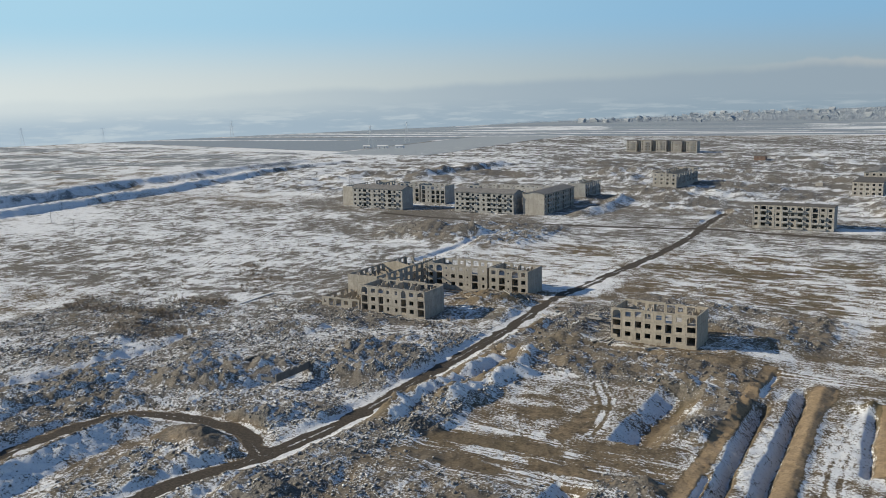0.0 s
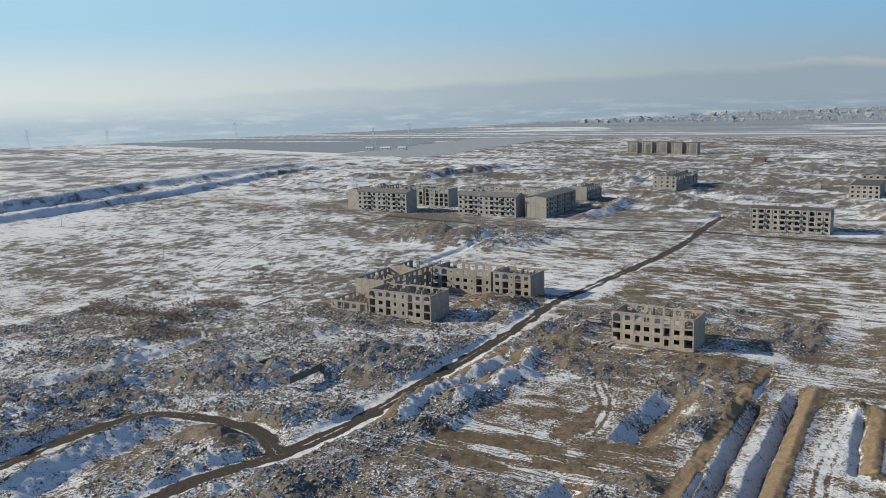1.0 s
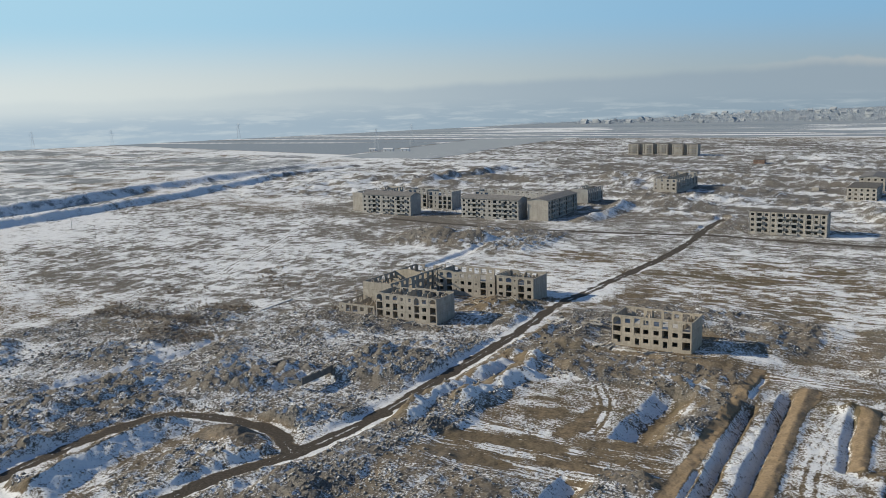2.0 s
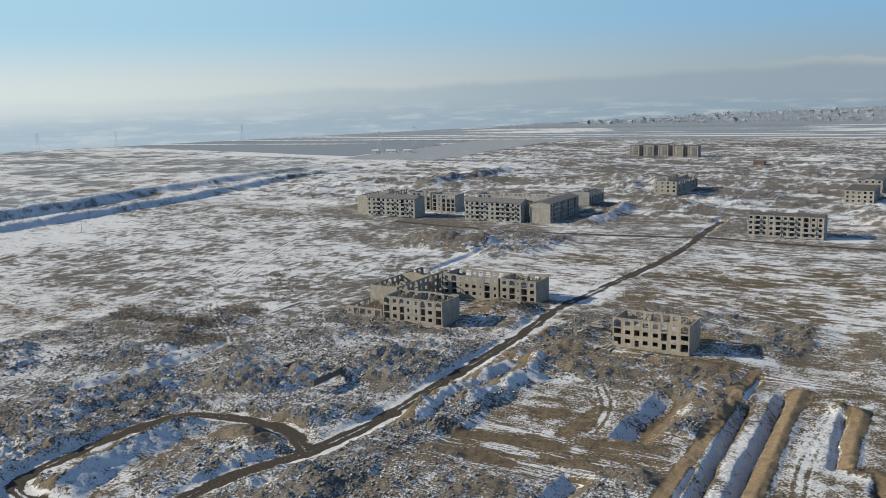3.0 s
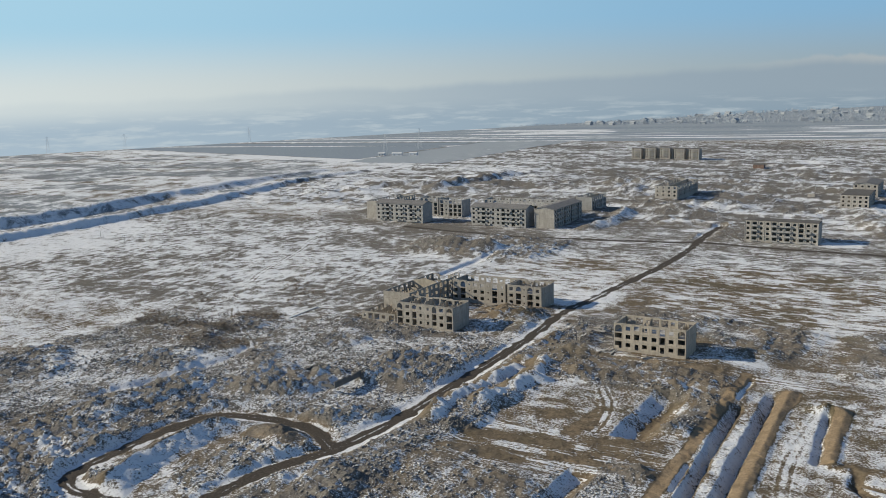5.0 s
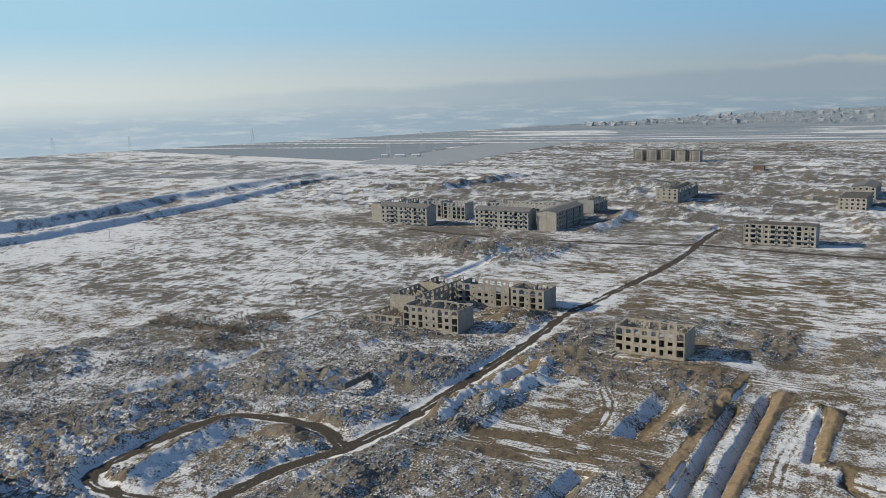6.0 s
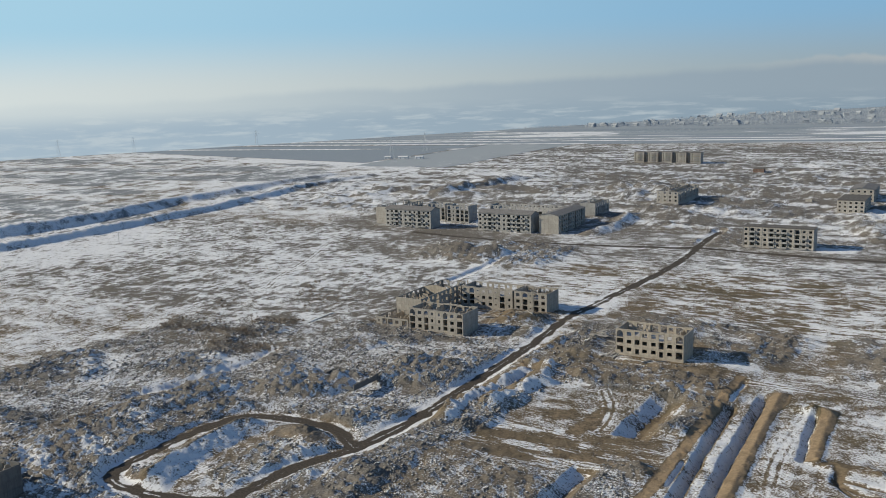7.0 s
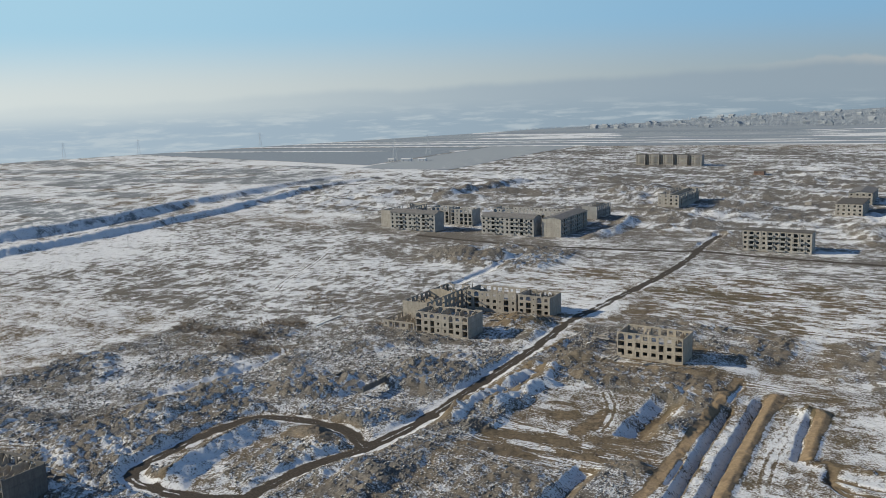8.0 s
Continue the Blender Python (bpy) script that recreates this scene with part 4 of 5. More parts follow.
def concrete_skeleton():
    """Bare posts and beams left of a staircase between the wings."""
    ob = thing("concrete_skeleton", "bare concrete posts and beams of a lost staircase between ruins", "frame")
    for k, (x, y, h) in enumerate(((-192.0, 304.0, 9.6), (-190.2, 304.0, 9.2), (-192.0, 308.5, 9.6), (-190.2, 308.5, 9.5), (-191.8, 313.5, 10.2), (-190.2, 314.0, 8.4))):
        link_part("post", box_mesh("post", PANEL, (x - 0.22, x + 0.22, y - 0.22, y + 0.22, -0.5, h)), ob)
    for z in (3.1, 6.1, 9.0):
        link_part("beam", box_mesh("beam", PANEL, (-191.78, -190.42, 303.85, 304.15, z - 0.35, z)), ob)
        link_part("beam", box_mesh("beam", PANEL, (-192.15, -191.85, 304.22, 308.28, z - 0.35, z)), ob)


concrete_skeleton()


def annex():
    rng = random.Random(12)
    x0, x1, y0, y1, floor = -206.0, -189.2, 256.2, 271.7, 0.9
    house = thing("low_annex", "single-storey beige annex, roof gone, joined to the ruined block", "building")
    w = fitted([2.6, 2.6, 2.6, 3.4, 3.4], x1 - x0)
    plinth(house, x0, x1, y0, y1, -1.5, floor, PANEL)
    wall(house, x0, y0, floor, 0, w, [["small", "log", "log", "win", "log"]], PANEL, 3.3)
    wall(house, x0, y1, floor, 270, even(y1 - y0 - THICK, 3.8), [["win", "log", "win", "win"]], PANEL, 3.3)
    for u in (-201, -196, -193):
        jagged_wall("cross_wall", house, u, y0 + THICK, floor, 90, y1 - y0 - 2 * THICK, 3.1, rng, low=0.4)
    link_part("floor_slab", box_mesh("floor_slab", FLOOR, (x0 + THICK, x1 - THICK, y0 + THICK, y1 - THICK, floor - 0.22, floor - 0.02)), house)
    return house


low_annex = annex()


# ---- the farther blocks ----
def gable_roof(house, x0, x1, y0, y1, z, rise, along_x=True):
    e = 0.45
    x0, x1, y0, y1 = x0 - e, x1 + e, y0 - e, y1 + e
    if along_x:
        c = (y0 + y1) / 2
        v = [(x0, y0, z), (x1, y0, z), (x1, c, z + rise), (x0, c, z + rise), (x0, y1, z), (x1, y1, z)]
    else:
        c = (x0 + x1) / 2
        v = [(x1, y0, z), (x1, y1, z), (c, y1, z + rise), (c, y0, z + rise), (x0, y0, z), (x0, y1, z)]
    v += [(a, b, h + 0.16) for a, b, h in v]
    f = [(0, 1, 2, 3), (3, 2, 5, 4), (6, 7, 8, 9), (9, 8, 11, 10), (0, 1, 7, 6), (4, 5, 11, 10), (0, 3, 9, 6), (3, 4, 10, 9), (1, 2, 8, 7), (2, 5, 11, 8)]
    me = mesh_of("roof", v, f, SLATE)
    bm = bmesh.new()
    bm.from_mesh(me)
    bmesh.ops.recalc_face_normals(bm, faces=bm.faces)
    bm.to_mesh(me)
    bm.free()
    link_part("roof", me, house, label="grey slate sheet roof")
    # gable ends
    if along_x:
        for xx in (x0 + e, x1 - e - THICK):
            link_part("gable", mesh_of("gable", *prism([(y0 + e, z), (y1 - e, z), (c, z + rise * 0.93)], xx, THICK, True), PANEL_FAR), house)
    else:
        for yy in (y0 + e, y1 - e - THICK):
            link_part("gable", mesh_of("gable", *prism([(x0 + e, z), (x1 - e, z), (c, z + rise * 0.93)], yy, THICK, False), PANEL_FAR), house)


def prism(tri, at, thick, along_x):
    v = []
    for d in (at, at + thick):
        v += [(d, a, b) if along_x else (a, d, b) for a, b in tri]
    return v, [(0, 1, 2), (5, 4, 3), (0, 3, 4, 1), (1, 4, 5, 2), (2, 5, 3, 0)]


BALCONY = {}


def balcony(house, x, y, z, turn, w, rng):
    key = round(w, 2)
    if key not in BALCONY:
        BALCONY[key] = (box_mesh("balcony", PANEL_FAR, (0.1, w - 0.1, -1.1, 0.0, -0.12, 0.04)), box_mesh("balcony_front", PANEL_FAR, (0.1, w - 0.1, -1.1, -1.02, 0.04, 0.95)), box_mesh("balcony_side", PANEL_FAR, (0.0, 0.08, -1.02, 0.0, 0.04, 0.95)))
    slab, front, cheek = BALCONY[key]
    ob = link_part("balcony", slab, house, pose(x, y, z, 0, 0, turn))
    if rng.random() < 0.8:
        link_part("balcony_front", front, ob)
    for u in (0.1, w - 0.18):
        if rng.random() < 0.85:
            link_part("balcony_side", cheek, ob, pose(u, 0, 0))


def block(name, label, x0, x1, y0, y1, storeys, pattern, roof="", mat=None, balconies="", group="far blocks", side="blank", base=None, floor=None, top_kind="", seed=1, ribs=False):
    """A panel block. pattern: one letter a bay (w window, l loggia, s small, d balcony bay); roof: gable, flat or none."""
    rng = random.Random(seed)
    mat = mat or PANEL_FAR
    kinds = {"w": "far", "l": "bay", "s": "small", "b": "far", "n": "blank", "t": "slot", "a": "arch", "o": "log"}
    house = thing(name, label, "building", group)
    along = x1 - x0 >= y1 - y0
    g = base if base is not None else height((x0 + x1) / 2, y0)
    floor = floor if floor is not None else g + 0.7
    plinth(house, x0, x1, y0, y1, g - 2, floor, mat)
    row = [kinds[c] for c in pattern]
    if along:
        w = [(x1 - x0) / len(row)] * len(row)
        sw = even(y1 - y0 - 2 * THICK, 4.0)
        main, ends = row, [side] * len(sw)
    else:
        sw = [(y1 - y0 - 2 * THICK) / len(row)] * len(row)
        w = even(x1 - x0, 4.0)
        ends, main = row, [side] * len(w)
    for turn, x, y, widths, kk in ((0, x0, y0, w, main), (90, x1, y0 + THICK, sw, ends), (180, x1, y1, w, main[::-1]), (270, x0, y1 - THICK, sw, ends[::-1])):
        rows = [list(kk) for _ in range(storeys)]
        if top_kind:
            rows[-1] = [top_kind if k in ("bay", "log") else k for k in rows[-1]]
        if roof == "none":
            rows[-1] = ["" if rng.random() < 0.06 else k for k in rows[-1]]
        wall(house, x, y, floor, turn, widths, rows, mat)
    for k, c in enumerate(pattern):
        if c in balconies:
            for s in range(storeys):
                if rng.random() < 0.86:
                    if along:
                        balcony(house, x0 + w[k] * k, y0, floor + 3 * s, 0, w[k], rng)
                    else:
                        balcony(house, x1, y0 + THICK + sw[k] * k, floor + 3 * s, 90, sw[k], rng)
    if ribs:
        rib = box_mesh("pilaster", mat, (-0.14, 0.14, -0.12, 0.0, -0.4, 3 * storeys + 0.05))
        for k in range(len(w) + 1):
            link_part("pilaster", rib, house, pose(x0 + min(max(w[0] * k, 0.14), x1 - x0 - 0.14), y0, floor))
    top = floor + 3 * storeys
    for s in range(storeys):
        z = floor + 3.0 * s
        link_part("floor_slab", box_mesh("floor_slab", FLOOR, (x0 + THICK, x1 - THICK, y0 + THICK, y1 - THICK, z - 0.22, z - 0.02)), house)
        if s % 2:
            continue
        if along:
            link_part("spine_wall", box_mesh("spine_wall", INNER, (x0 + THICK, x1 - THICK, (y0 + y1) / 2, (y0 + y1) / 2 + 0.25, z - 0.02, z + 2.76)), house)
        else:
            link_part("spine_wall", box_mesh("spine_wall", INNER, ((x0 + x1) / 2, (x0 + x1) / 2 + 0.25, y0 + THICK, y1 - THICK, z - 0.02, z + 2.76)), house)
    if roof == "gable":
        gable_roof(house, x0, x1, y0, y1, top, 2.2 if along else 1.5, along)
    elif roof == "flat":
        link_part("roof", box_mesh("roof", FELT, (x0 + 0.02, x1 - 0.02, y0 + 0.02, y1 - 0.02, top, top + 0.25)), house)
    return house


block("apartment_block", "four-storey grey panel block with balconies and slate gable roof", -366, -326, 494, 507, 4, "wblwbbwlbw", "gable", None, "lb", seed=1)
block("apartment_block", "four-storey block turned crosswise with a blank pale gable wall", -381, -367.2, 503, 548, 4, "wlwwlwwlwwlw", "none", PANEL_PALE, seed=2)
block("apartment_block", "four-storey roofless block stepped in depth, windows empty", -352, -336, 531, 543, 4, "ooso", "none", top_kind="arch", seed=3)
block("apartment_block", "four-storey roofless block section with arched openings", -332, -313, 527, 540, 4, "osooo", "none", top_kind="arch", seed=4)
block("apartment_block", "four-storey grey panel block with balconies, slate roof, debris at its foot", -291, -249, 502, 515, 4, "wblbwwlblbw", "gable", None, "lb", seed=5)
block("apartment_block", "four-storey block turned crosswise, blank gable half in shade, slate roof", -244, -229.5, 505, 552, 4, "wlwwlwwlwwlw", "gable", PANEL_PALE, "l", seed=6)
block("apartment_block", "long four-storey roofless shell behind the roofed blocks", -306, -243, 548, 561, 4, "osososwosowosowoo", "none", base=-1.0, floor=-0.3, top_kind="arch", seed=7)
block("apartment_block", "three-storey roofless shell with blank gable and open side", -243, -230.5, 574, 602, 3, "llwllwl", "none", seed=8)
block("apartment_block", "four-storey grey panel block with balconies beside the dirt road", -106, -65, 504, 516, 4, "wlwwlblwlbw", "flat", PANEL_PALE, "lb", seed=9, ribs=True)
block("apartment_block", "three-storey unfinished block, long side shaded", -213, -195, 664, 722, 3, "wlwwlwwlwwlwl", "none", PANEL_PALE, side="far", seed=10)
block("apartment_block", "three-storey pale block by the far road, roof sheets gone", -75.5, -56.5, 664, 702, 3, "wlwwlwwlw", "flat", PANEL_PALE, side="far", seed=11)
block("apartment_block", "three-storey pale block in the back row", -75.5, -57.5, 730, 768, 3, "wlwwlwwlw", "gable", PANEL_PALE, side="far", seed=12)
for k in range(5):
    block("apartment_block", "four-storey pale block section of a stepped far row", -362.5 + 17.6 * k, -350.3 + 17.6 * k, 1030, 1042, 4, "wbw", "flat", PANEL_PALE, "b", group="stepped row", side="blank", seed=20 + k)
    if k < 4:
        block("stair_section", "narrow recessed stair section joining two far blocks", -350.28 + 17.6 * k, -344.92 + 17.6 * k, 1036.6, 1041.9, 4, "w", "flat", PANEL_FAR, group="stepped row links", side="blank", seed=30 + k)
block("brick_hut", "small reddish brick hut standing alone in the waste land", -199, -188, 943, 951, 1, "wws", "flat", BRICK, side="blank", group="", seed=31)


ruin("gutted_apartment_block", "roofless three-storey grey block darkened for shade, with blank end wall, snow around", -214.7, -188.8, 58.4, 71.4, 0.0, 1.0, 3, BAYS, TYPE_A, BACK_A, 6, mat=PANEL_SHADED)


# ---- loose rubble ----
def scatter(n, x0, x1, y0, y1, seed):
    rng = np.random.default_rng(seed)
    return rng, rng.uniform(x0, x1, n), rng.uniform(y0, y1, n)


HOUSES = [(-94.5, -67.4, 254, 267.6), (-189, -161, 255.6, 269.8), (-190.2, -144.6, 303.3, 317.4), (-206.6, -191.8, 255.6, 313), (-215.3, -188.2, 57.6, 71.6), (-178.5, -157, 175, 191)]


def clear(x, y, ok):
    for x0, x1, y0, y1 in HOUSES:
        ok &= ~((x > x0) & (x < x1) & (y > y0) & (y < y1))
    return ok


CUBE = np.array([(-1, -1, -1), (1, -1, -1), (1, 1, -1), (-1, 1, -1), (-1, -1, 1), (1, -1, 1), (1, 1, 1), (-1, 1, 1)], float)
CUBE_F = np.array([(3, 2, 1, 0), (4, 5, 6, 7), (0, 1, 5, 4), (1, 2, 6, 5), (2, 3, 7, 6), (3, 0, 4, 7)])


def turns(rng, n):
    q = rng.normal(size=(n, 4))
    q /= np.linalg.norm(q, axis=1)[:, None]
    w, x, y, z = q.T
    return np.stack([1 - 2 * (y * y + z * z), 2 * (x * y - z * w), 2 * (x * z + y * w), 2 * (x * y + z * w), 1 - 2 * (x * x + z * z), 2 * (y * z - x * w), 2 * (x * z - y * w), 2 * (y * z + x * w), 1 - 2 * (x * x + y * y)], -1).reshape(n, 3, 3)


def quads_mesh(name, co, faces, mat):
    me = bpy.data.meshes.new(name)
    me.vertices.add(len(co))
    me.vertices.foreach_set("co", co.astype(np.float32).ravel())
    me.loops.add(faces.size)
    me.loops.foreach_set("vertex_index", faces.astype(np.int32).ravel())
    me.polygons.add(len(faces))
    me.polygons.foreach_set("loop_start", (np.arange(len(faces)) * faces.shape[1]).astype(np.int32))
    me.update(calc_edges=True)
    me.materials.append(mat)
    return me


def rubble(name, label, n, area, seed, smallest, power, flat=0.75):
    rng, x, y = scatter(n, *area, seed)
    z, snow, sand, road, grey, tone, furrow, rub = relief(x, y)
    clumps = 0.22 + 0.78 * smooth(fbm(x, y, 7, 201, 3), 0.44, 0.6)
    keep = clear(x, y, (rng.random(n) < clumps * rub * (0.06 + 0.94 * np.clip((grey - 0.6 * rub) / 0.5, 0, 1))) & (road < 0.05))
    x, y, z = x[keep], y[keep], z[keep]
    k = len(x)
    size = np.minimum(smallest * (1 - rng.random(k)) ** (-1 / power), 0.5)
    co = CUBE[None] * rng.uniform(0.72, 1.1, (k, 8, 3)) * rng.uniform(0.5, 1.0, (k, 1, 3))
    co = np.einsum("kij,kvj->kvi", turns(rng, k), co) * size[:, None, None]
    co[..., 2] *= flat
    co += np.stack([x, y, z + 0.22 * size], -1)[:, None, :]
    faces = CUBE_F[None] + 8 * np.arange(k)[:, None, None]
    return tagged(new(name, quads_mesh(name, co.reshape(-1, 3), faces.reshape(-1, 4), STONES)), label, "rubble", kind="stuff")


rubble("rubble", "broken tuff blocks and concrete lumps strewn over heaps, dusted with snow", 230000, (-300, -104, 60, 305), 1, 0.115, 2.5)
rubble("rubble", "grey stone debris along the scarp before the lone block", 110000, (-114, -38, 85, 315), 2, 0.125, 2.5)
rubble("rubble", "scattered stones on the waste land farther off", 40000, (-330, 60, 385, 900), 3, 0.26, 2.4)


# ---- shrubs and dead weeds ----
def shrubs(name, label, n, area, seed, chance, size):
    rng, x, y = scatter(n, *area, seed)
    z, snow, sand, road, grey, tone, furrow, rub = relief(x, y)
    keep = clear(x, y, (rng.random(n) < chance(x, y)) & (road < 0.05))
    x, y, z = x[keep], y[keep], z[keep]
    k, t = len(x), 70
    s = size * rng.lognormal(0, 0.4, k)
    az, spread = rng.uniform(0, 2 * np.pi, (k, t)), rng.uniform(0.15, 1.0, (k, t))
    tip = np.stack([np.cos(az) * spread, np.sin(az) * spread, rng.uniform(0.45, 1.0, (k, t)) * (1.1 - 0.5 * spread)], -1)
    foot = np.stack([np.cos(az) * spread * 0.45, np.sin(az) * spread * 0.45, np.full((k, t), -0.1)], -1)
    wide = np.stack([-np.sin(az), np.cos(az), 0 * az], -1) * rng.uniform(0.012, 0.032, (k, t, 1))
    tri = np.stack([foot - wide, foot + wide, tip], 2) * s[:, None, None, None]
    tri += np.stack([x, y, z], -1)[:, None, None, :]
    faces = np.arange(k * t * 3).reshape(-1, 3)
    return tagged(new(name, quads_mesh(name, tri.reshape(-1, 3), faces, TWIGS)), label, "shrubs", kind="stuff")


def weed_strips(x, y):
    """Reedy strips at the field's edge, and a few bushes between."""
    wx, wy = x + 10 * (fbm(x, y, 20, 71, 2) - 0.5), y + 10 * (fbm(x, y, 20, 73, 2) - 0.5)
    strips = np.maximum.reduce([within(wx, wy, x0, x1, y0, y1, 2.5) for x0, x1, y0, y1 in ((-262, -241, 238, 249), (-300, -240, 212, 221), (-250, -224, 196, 207), (-214, -196, 294, 303), (-213, -207, 256, 270), (-195, -160, 320, 327))])
    return np.clip(0.75 * strips + 0.25 * smooth(fbm(x, y, 12, 91, 2), 0.66, 0.74), 0, 1)


shrubs("shrubs", "brown leafless shrubs in clumps at the edge of the rubble", 16000, (-310, -140, 190, 320), 5, weed_strips, 0.85)
shrubs("shrubs", "dry brown bushes scattered along the scarp before the lone block", 700, (-122, -46, 225, 254), 8, lambda x, y: 0.05 + 0.5 * smooth(fbm(x, y, 9, 97, 2), 0.55, 0.66), 0.8)
shrubs("dry_weeds", "low dead weeds dotted over the snowy field", 11000, (-640, -205, 255, 560), 6, lambda x, y: 0.08 + 0.5 * smooth(fbm(x, y, 28, 93, 2), 0.55, 0.66), 0.45)
shrubs("dry_weeds", "low dead weeds on the brown waste land", 9000, (-120, 60, 150, 480), 7, lambda x, y: 0.1 + 0.6 * smooth(fbm(x, y, 22, 95, 2), 0.55, 0.68), 0.4)


# ---- small remains between the blocks ----
def foundation():
    rng = random.Random(3)
    ob = thing("foundation", "low broken foundation walls of grey concrete darkened for shade, in the rubble", "foundation")
    z = height(-168, 182) - 0.3
    jagged_wall("foundation_wall", ob, -158.0, 175.5, z, 90, 14.5, 2.2, rng, PANEL_SHADED, 0.5, 0.3, False)
    jagged_wall("foundation_wall", ob, -177.0, 179.0, z, 90, 11.5, 1.7, rng, PANEL_SHADED, 0.5, 0.55, False)
    jagged_wall("foundation_wall", ob, -176.9, 190.6, z, 0, 12.0, 1.2, rng, PANEL_SHADED, 0.5, 0.7, False)
    jagged_wall("foundation_wall", ob, -163.5, 175.5, z, 0, 5.0, 1.2, rng, PANEL_SHADED, 0.5, 0.6, False)


foundation()


def slab_heap():
    mesh = box_mesh("fallen_slab", PANEL_PALE, (-2.2, 2.2, -0.75, 0.75, -0.11, 0.11))
    for x, y, rz, tilt in ((-110.5, 275, 12, 9), (-107.5, 276.5, -20, -6), (-112.5, 271, 40, 14), (-106, 272, 5, 4), (-109, 279, 70, -10)):
        ob = tagged(new("fallen_slab", mesh), "pale concrete floor slab fallen flat on the rubble", "slab", "fallen slabs")
        ob.matrix_basis = pose(x, y, height(x, y) + 0.45, tilt, tilt * 0.5, rz)


slab_heap()


def concrete_fragments():
    rng = random.Random(14)
    mesh = box_mesh("concrete_fragment", PANEL_PALE, (-2.2, 2.2, -0.16, 0.16, -0.2, 0.2))
    short = box_mesh("concrete_fragment", PANEL_PALE, (-1.2, 1.2, -0.45, 0.45, -0.1, 0.1))
    for x0, x1, y0, y1, n in ((-143, -122, 276, 302, 22), (-188, -140, 288, 302, 34), (-98, -66, 249.5, 253, 9), (-190, -160, 250, 255, 8), (-112, -97, 262, 280, 8)):
        for _ in range(n):
            x, y = rng.uniform(x0, x1), rng.uniform(y0, y1)
            if min(math.hypot(x - a, y - b) for a, b in ROAD) < 5 or float(off_line(np.array([x]), np.array([y]), ROAD)[0]) < 4:
                continue
            ob = tagged(new("concrete_fragment", rng.choice((mesh, short))), "pale broken concrete fragment lying on the rubble", "debris", "concrete fragments")
            ob.matrix_basis = pose(x, y, height(x, y) + 0.2, rng.uniform(-8, 8), rng.uniform(-12, 12), rng.uniform(0, 180))


concrete_fragments()


def utility_poles():
    v, f = boxes([(-0.10, 0.10, -0.10, 0.10, -1, 8.0)])
    pole = mesh_of("shaft", [(a * (1.2 - 0.05 * c), b * (1.2 - 0.05 * c), c) for a, b, c in v], f, PANEL_FAR)
    arm = box_mesh("crossarm", SLAB, (-0.7, 0.7, -0.05, 0.05, 7.5, 7.6))
    for x, y in ((-454, 340), (-347, 303), (-400, 322), (-505, 362), (-450, 604), (-530, 577), (-415, 560)):
        ob = thing("utility_pole", "slim concrete utility pole in the snowy field", "pole", "utility poles", (x, y, height(x, y)))
        ob.rotation_euler = (0, 0, 0.4)
        link_part("shaft", pole, ob)
        link_part("crossarm", arm, ob)


utility_poles()


def low_wall():
    rng = random.Random(9)
    ob = thing("low_wall", "low broken concrete wall topped with snow at the field's edge", "wall")
    for (ax, ay), (bx, by) in (((-235.9, 244.0), (-237.3, 265.3)), ((-237.3, 265.3), (-229.4, 266.8))):
        jagged_wall("wall_length", ob, ax, ay, height(ax, ay) - 0.2, math.degrees(math.atan2(by - ay, bx - ax)), math.hypot(bx - ax, by - ay), 0.42, rng, WHITEWASH, 1.3, 0.25, False)


low_wall()


def container():
    ob = thing("metal_container", "small pale metal container standing on the waste land", "container", "", (-104, 718, height(-104, 718)))
    link_part("box", box_mesh("box", PANEL_PALE, (-2.6, 2.6, -1.2, 1.2, -0.3, 2.4)), ob)
    link_part("door", box_mesh("door", SLAB, (2.6, 2.66, -1.0, 1.0, 0.1, 2.2)), ob)


container()


def farm_sheds():
    for x, y, w in ((-722, 1012, 9), (-700, 1018, 14), (-678, 1026, 11)):
        ob = thing("farm_shed", "low pale farm shed with a snow-covered roof at the field's edge", "shed", "farm sheds", (x, y, height(x, y)))
        ob.rotation_euler = (0, 0, 0.3)
        link_part("shed_wall", box_mesh("shed_wall", WHITEWASH, (-w / 2, w / 2, -3, 3, -1, 3.0)), ob)
        v = [(-w / 2 - 0.4, -3.5, 3.0), (w / 2 + 0.4, -3.5, 3.0), (w / 2 + 0.4, 3.5, 3.0), (-w / 2 - 0.4, 3.5, 3.0), (-w / 2 - 0.4, 0, 4.4), (w / 2 + 0.4, 0, 4.4)]
        link_part("roof", mesh_of("roof", v, [(3, 2, 1, 0), (0, 1, 5, 4), (2, 3, 4, 5), (1, 2, 5), (3, 0, 4)], WHITEWASH), ob)
        for u in (-0.25, 0.25):
            link_part("doorway", box_mesh("doorway", PANEL_FAR, (w * u - 0.5, w * u + 0.5, -3.05, -3.0, -0.2, 2.2)), ob)


farm_sheds()


# ---- power line and village far off ----
def strut(a, b, r=0.12):
    a, b = Vector(a), Vector(b)
    m = (b - a).to_track_quat("Z", "Y").to_matrix().to_4x4()
    m.translation = a
    v, f = boxes([(-r, r, -r, r, 0, (b - a).length)])
    return [tuple(m @ Vector(p)) for p in v], f


def joined(name, mat, struts):
    v, f = [], []
    for sv, sf in struts:
        k = len(v)
        v += sv
        f += [tuple(i + k for i in q) for q in sf]
    return mesh_of(name, v, f, mat)


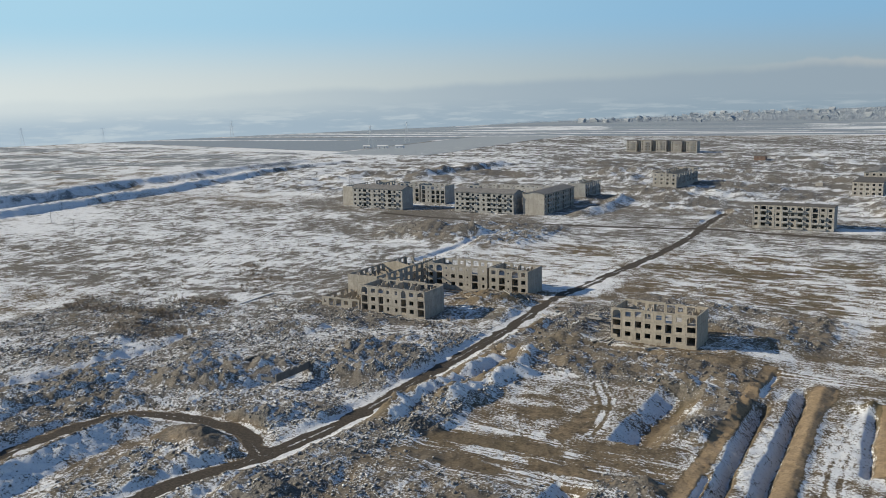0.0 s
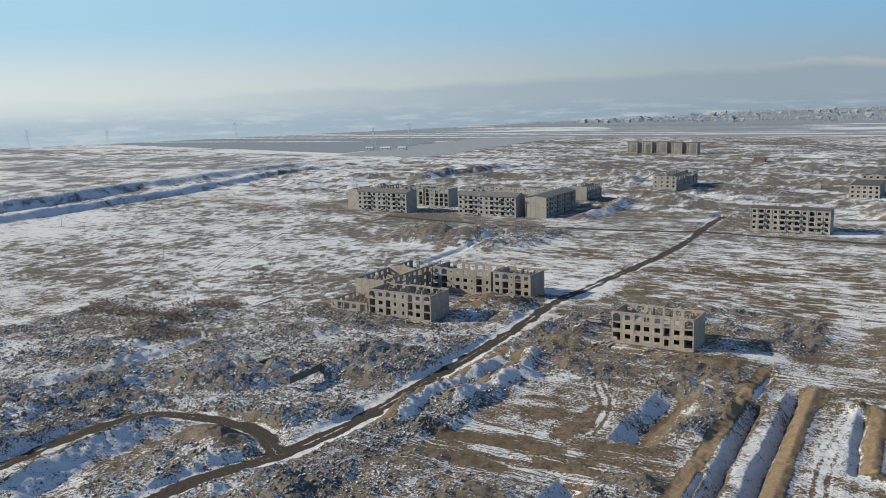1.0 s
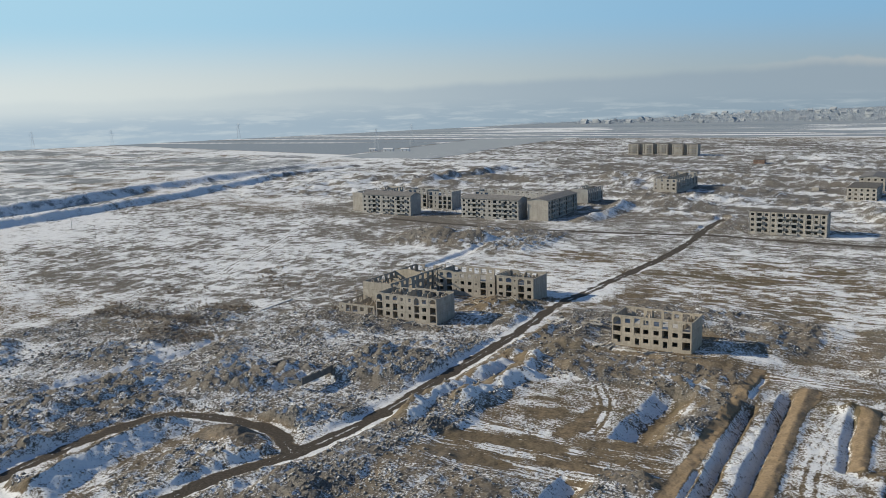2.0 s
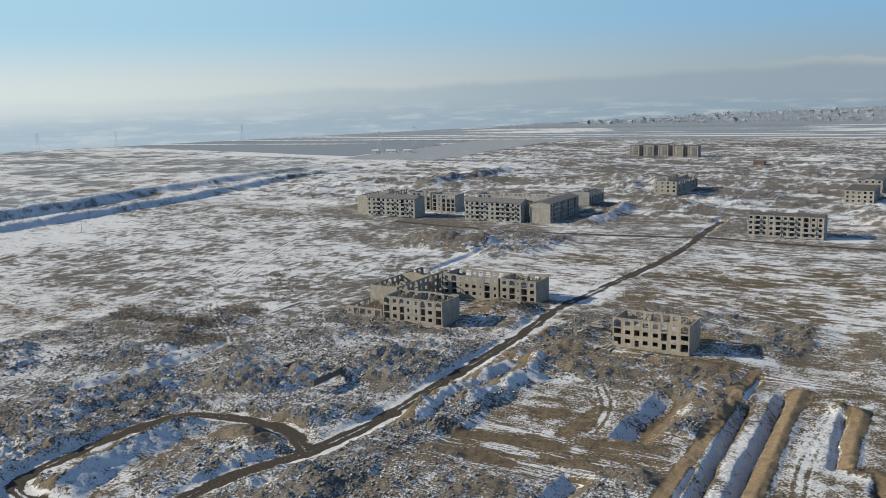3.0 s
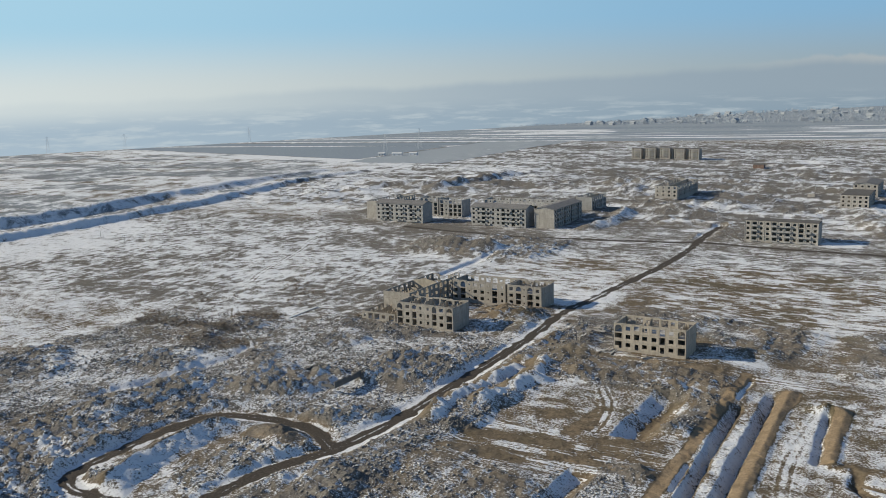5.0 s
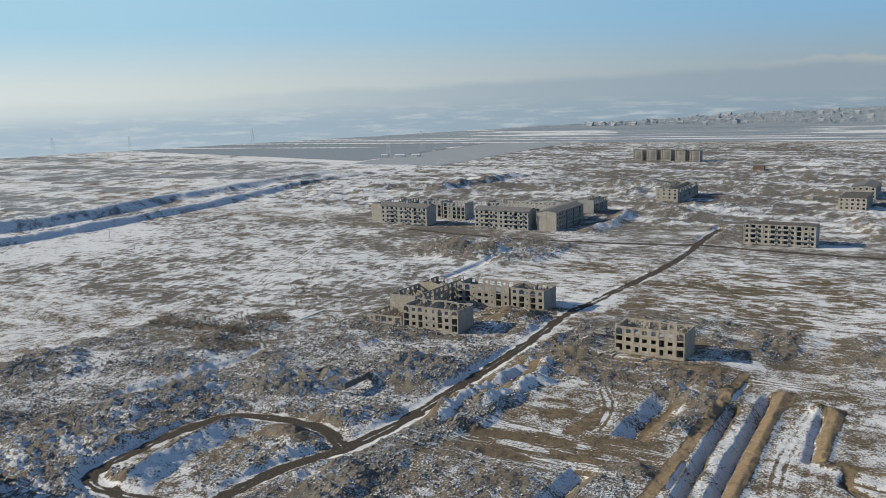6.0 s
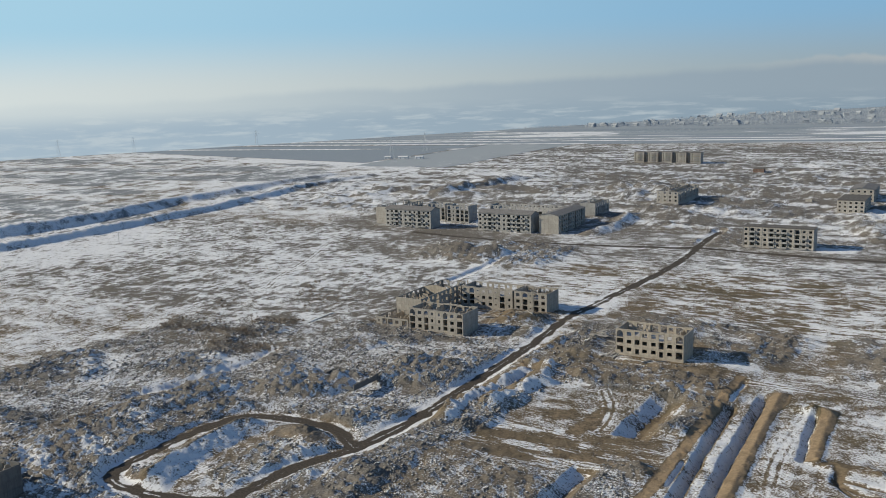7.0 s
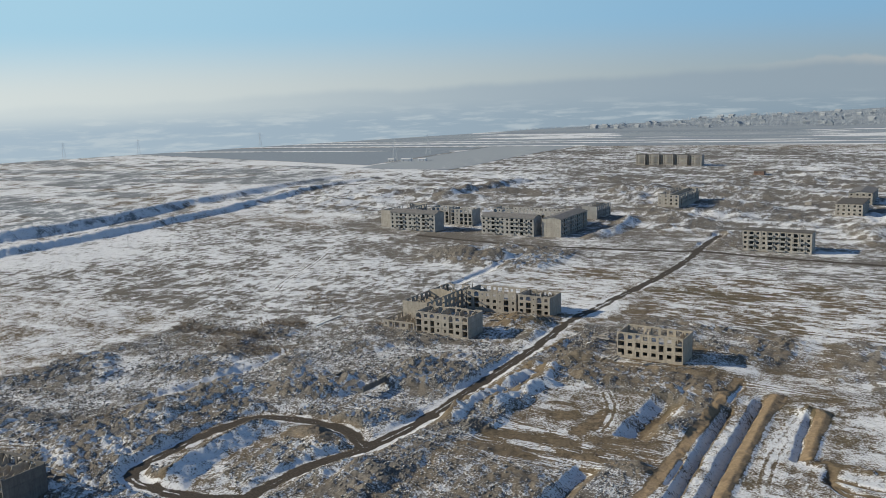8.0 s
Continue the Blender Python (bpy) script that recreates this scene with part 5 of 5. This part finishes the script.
def pylons():
    def half(z):
        return 3.4 - 2.7 * min(z, 24) / 24
    # struts kept thin so the pylons look faint, as through haze
    legs = joined("tower", STEEL, [strut((sx * half(a), sy * half(a), a), (sx * half(b), sy * half(b), b), 0.065) for a, b in ((-1, 12), (12, 24), (24, 31)) for sx in (-1, 1) for sy in (-1, 1)])
    braces = []
    for k in range(6):
        a, b = k * 5.0, k * 5.0 + 5
        for s in (-1, 1):
            braces += [strut((-half(a), s * half(a), a), (half(b), s * half(b), b), 0.03), strut((half(a), s * half(a), a), (-half(b), s * half(b), b), 0.03)]
            braces += [strut((s * half(a), -half(a), a), (s * half(b), half(b), b), 0.03), strut((s * half(a), half(a), a), (s * half(b), -half(b), b), 0.03)]
    bracing = joined("bracing", STEEL, braces)
    arms = [joined("crossarm", STEEL, [strut((-w, 0, z), (w, 0, z), 0.07), strut((-w, 0, z), (0, 0, z + 1.6), 0.05), strut((w, 0, z), (0, 0, z + 1.6), 0.05)]) for w, z in ((4.2, 20.5), (5.2, 24.5), (3.6, 28.5))]
    for x, y in ((-1369, 944), (-1330, 1074), (-1134, 1187), (-722, 1021), (-742, 1143)):
        ob = thing("power_pylon", "steel lattice power pylon standing in the far fields", "pylon", "power line", (x, y, height(x, y)))
        ob.rotation_euler = (0, 0, 0.9)
        link_part("tower", legs, ob)
        link_part("bracing", bracing, ob)
        for m in arms:
            link_part("crossarm", m, ob)


pylons()


def village():
    rng = random.Random(21)
    walls = box_mesh("house_wall", VILLAGE_HAZED, (-5, 5, -4, 4, -2, 4.2))
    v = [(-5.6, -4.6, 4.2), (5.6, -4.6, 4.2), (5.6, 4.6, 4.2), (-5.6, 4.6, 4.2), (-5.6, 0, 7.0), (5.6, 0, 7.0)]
    roof = mesh_of("roof", v, [(3, 2, 1, 0), (0, 1, 5, 4), (2, 3, 4, 5), (1, 2, 5), (3, 0, 4)], VILLAGE_HAZED)
    first = thing("village_house", "small village house with a sheet roof among bare trees, haze in its pale colour", "house", "village houses", (-500, 1850, height(-500, 1850)))
    link_part("house_wall", walls, first)
    link_part("roof", roof, first)
    for _ in range(110):
        u = rng.random()
        x = -760 + 950 * u + rng.uniform(-20, 20)
        y = 1800 + 0.22 * (x + 760) + rng.random() ** 1.4 * 640
        s = rng.uniform(0.7, 1.4)
        ob = copy_thing(first, pose(x, y, height(x, y), 0, 0, rng.choice((0, 90)) + rng.uniform(-15, 15)))
        ob.scale = (s, s, s)


village()


def far_trees():
    rng, n, t = np.random.default_rng(31), 4500, 12
    u = rng.random(n)
    x = -930 + 1150 * u
    y = 1745 + 0.22 * (x + 930) + rng.random(n) ** 1.6 * 720
    z = relief(x, y)[0]
    h = rng.uniform(3.5, 8, n) * (0.6 + 0.4 * smooth(u, 0.05, 0.4))
    az, up = rng.uniform(0, 2 * np.pi, (n, t)), rng.uniform(0.25, 1.0, (n, t))
    out = rng.uniform(0.08, 0.38, (n, t)) * np.sqrt(np.clip(1.15 - up, 0, 1))
    mid = np.stack([np.cos(az) * out, np.sin(az) * out, up], -1)
    tri = mid[:, :, None, :] + rng.normal(0, 0.11, (n, t, 3, 3))
    tri[..., 2] = np.maximum(tri[..., 2], 0.02)
    trunk = np.array([(-0.03, 0, -0.1), (0.03, 0, -0.1), (0, 0.02, 0.6)])
    tri = np.concatenate([tri, np.broadcast_to(trunk, (n, 1, 3, 3))], 1) * h[:, None, None, None]
    tri += np.stack([x, y, z], -1)[:, None, None, :]
    return tagged(new("far_trees", quads_mesh("far_trees", tri.reshape(-1, 3), np.arange(n * (t + 1) * 3).reshape(-1, 3), BARE_TREE)), "leafless trees of a village far behind the fields, greyed by painted haze", "trees", kind="stuff")


far_trees()
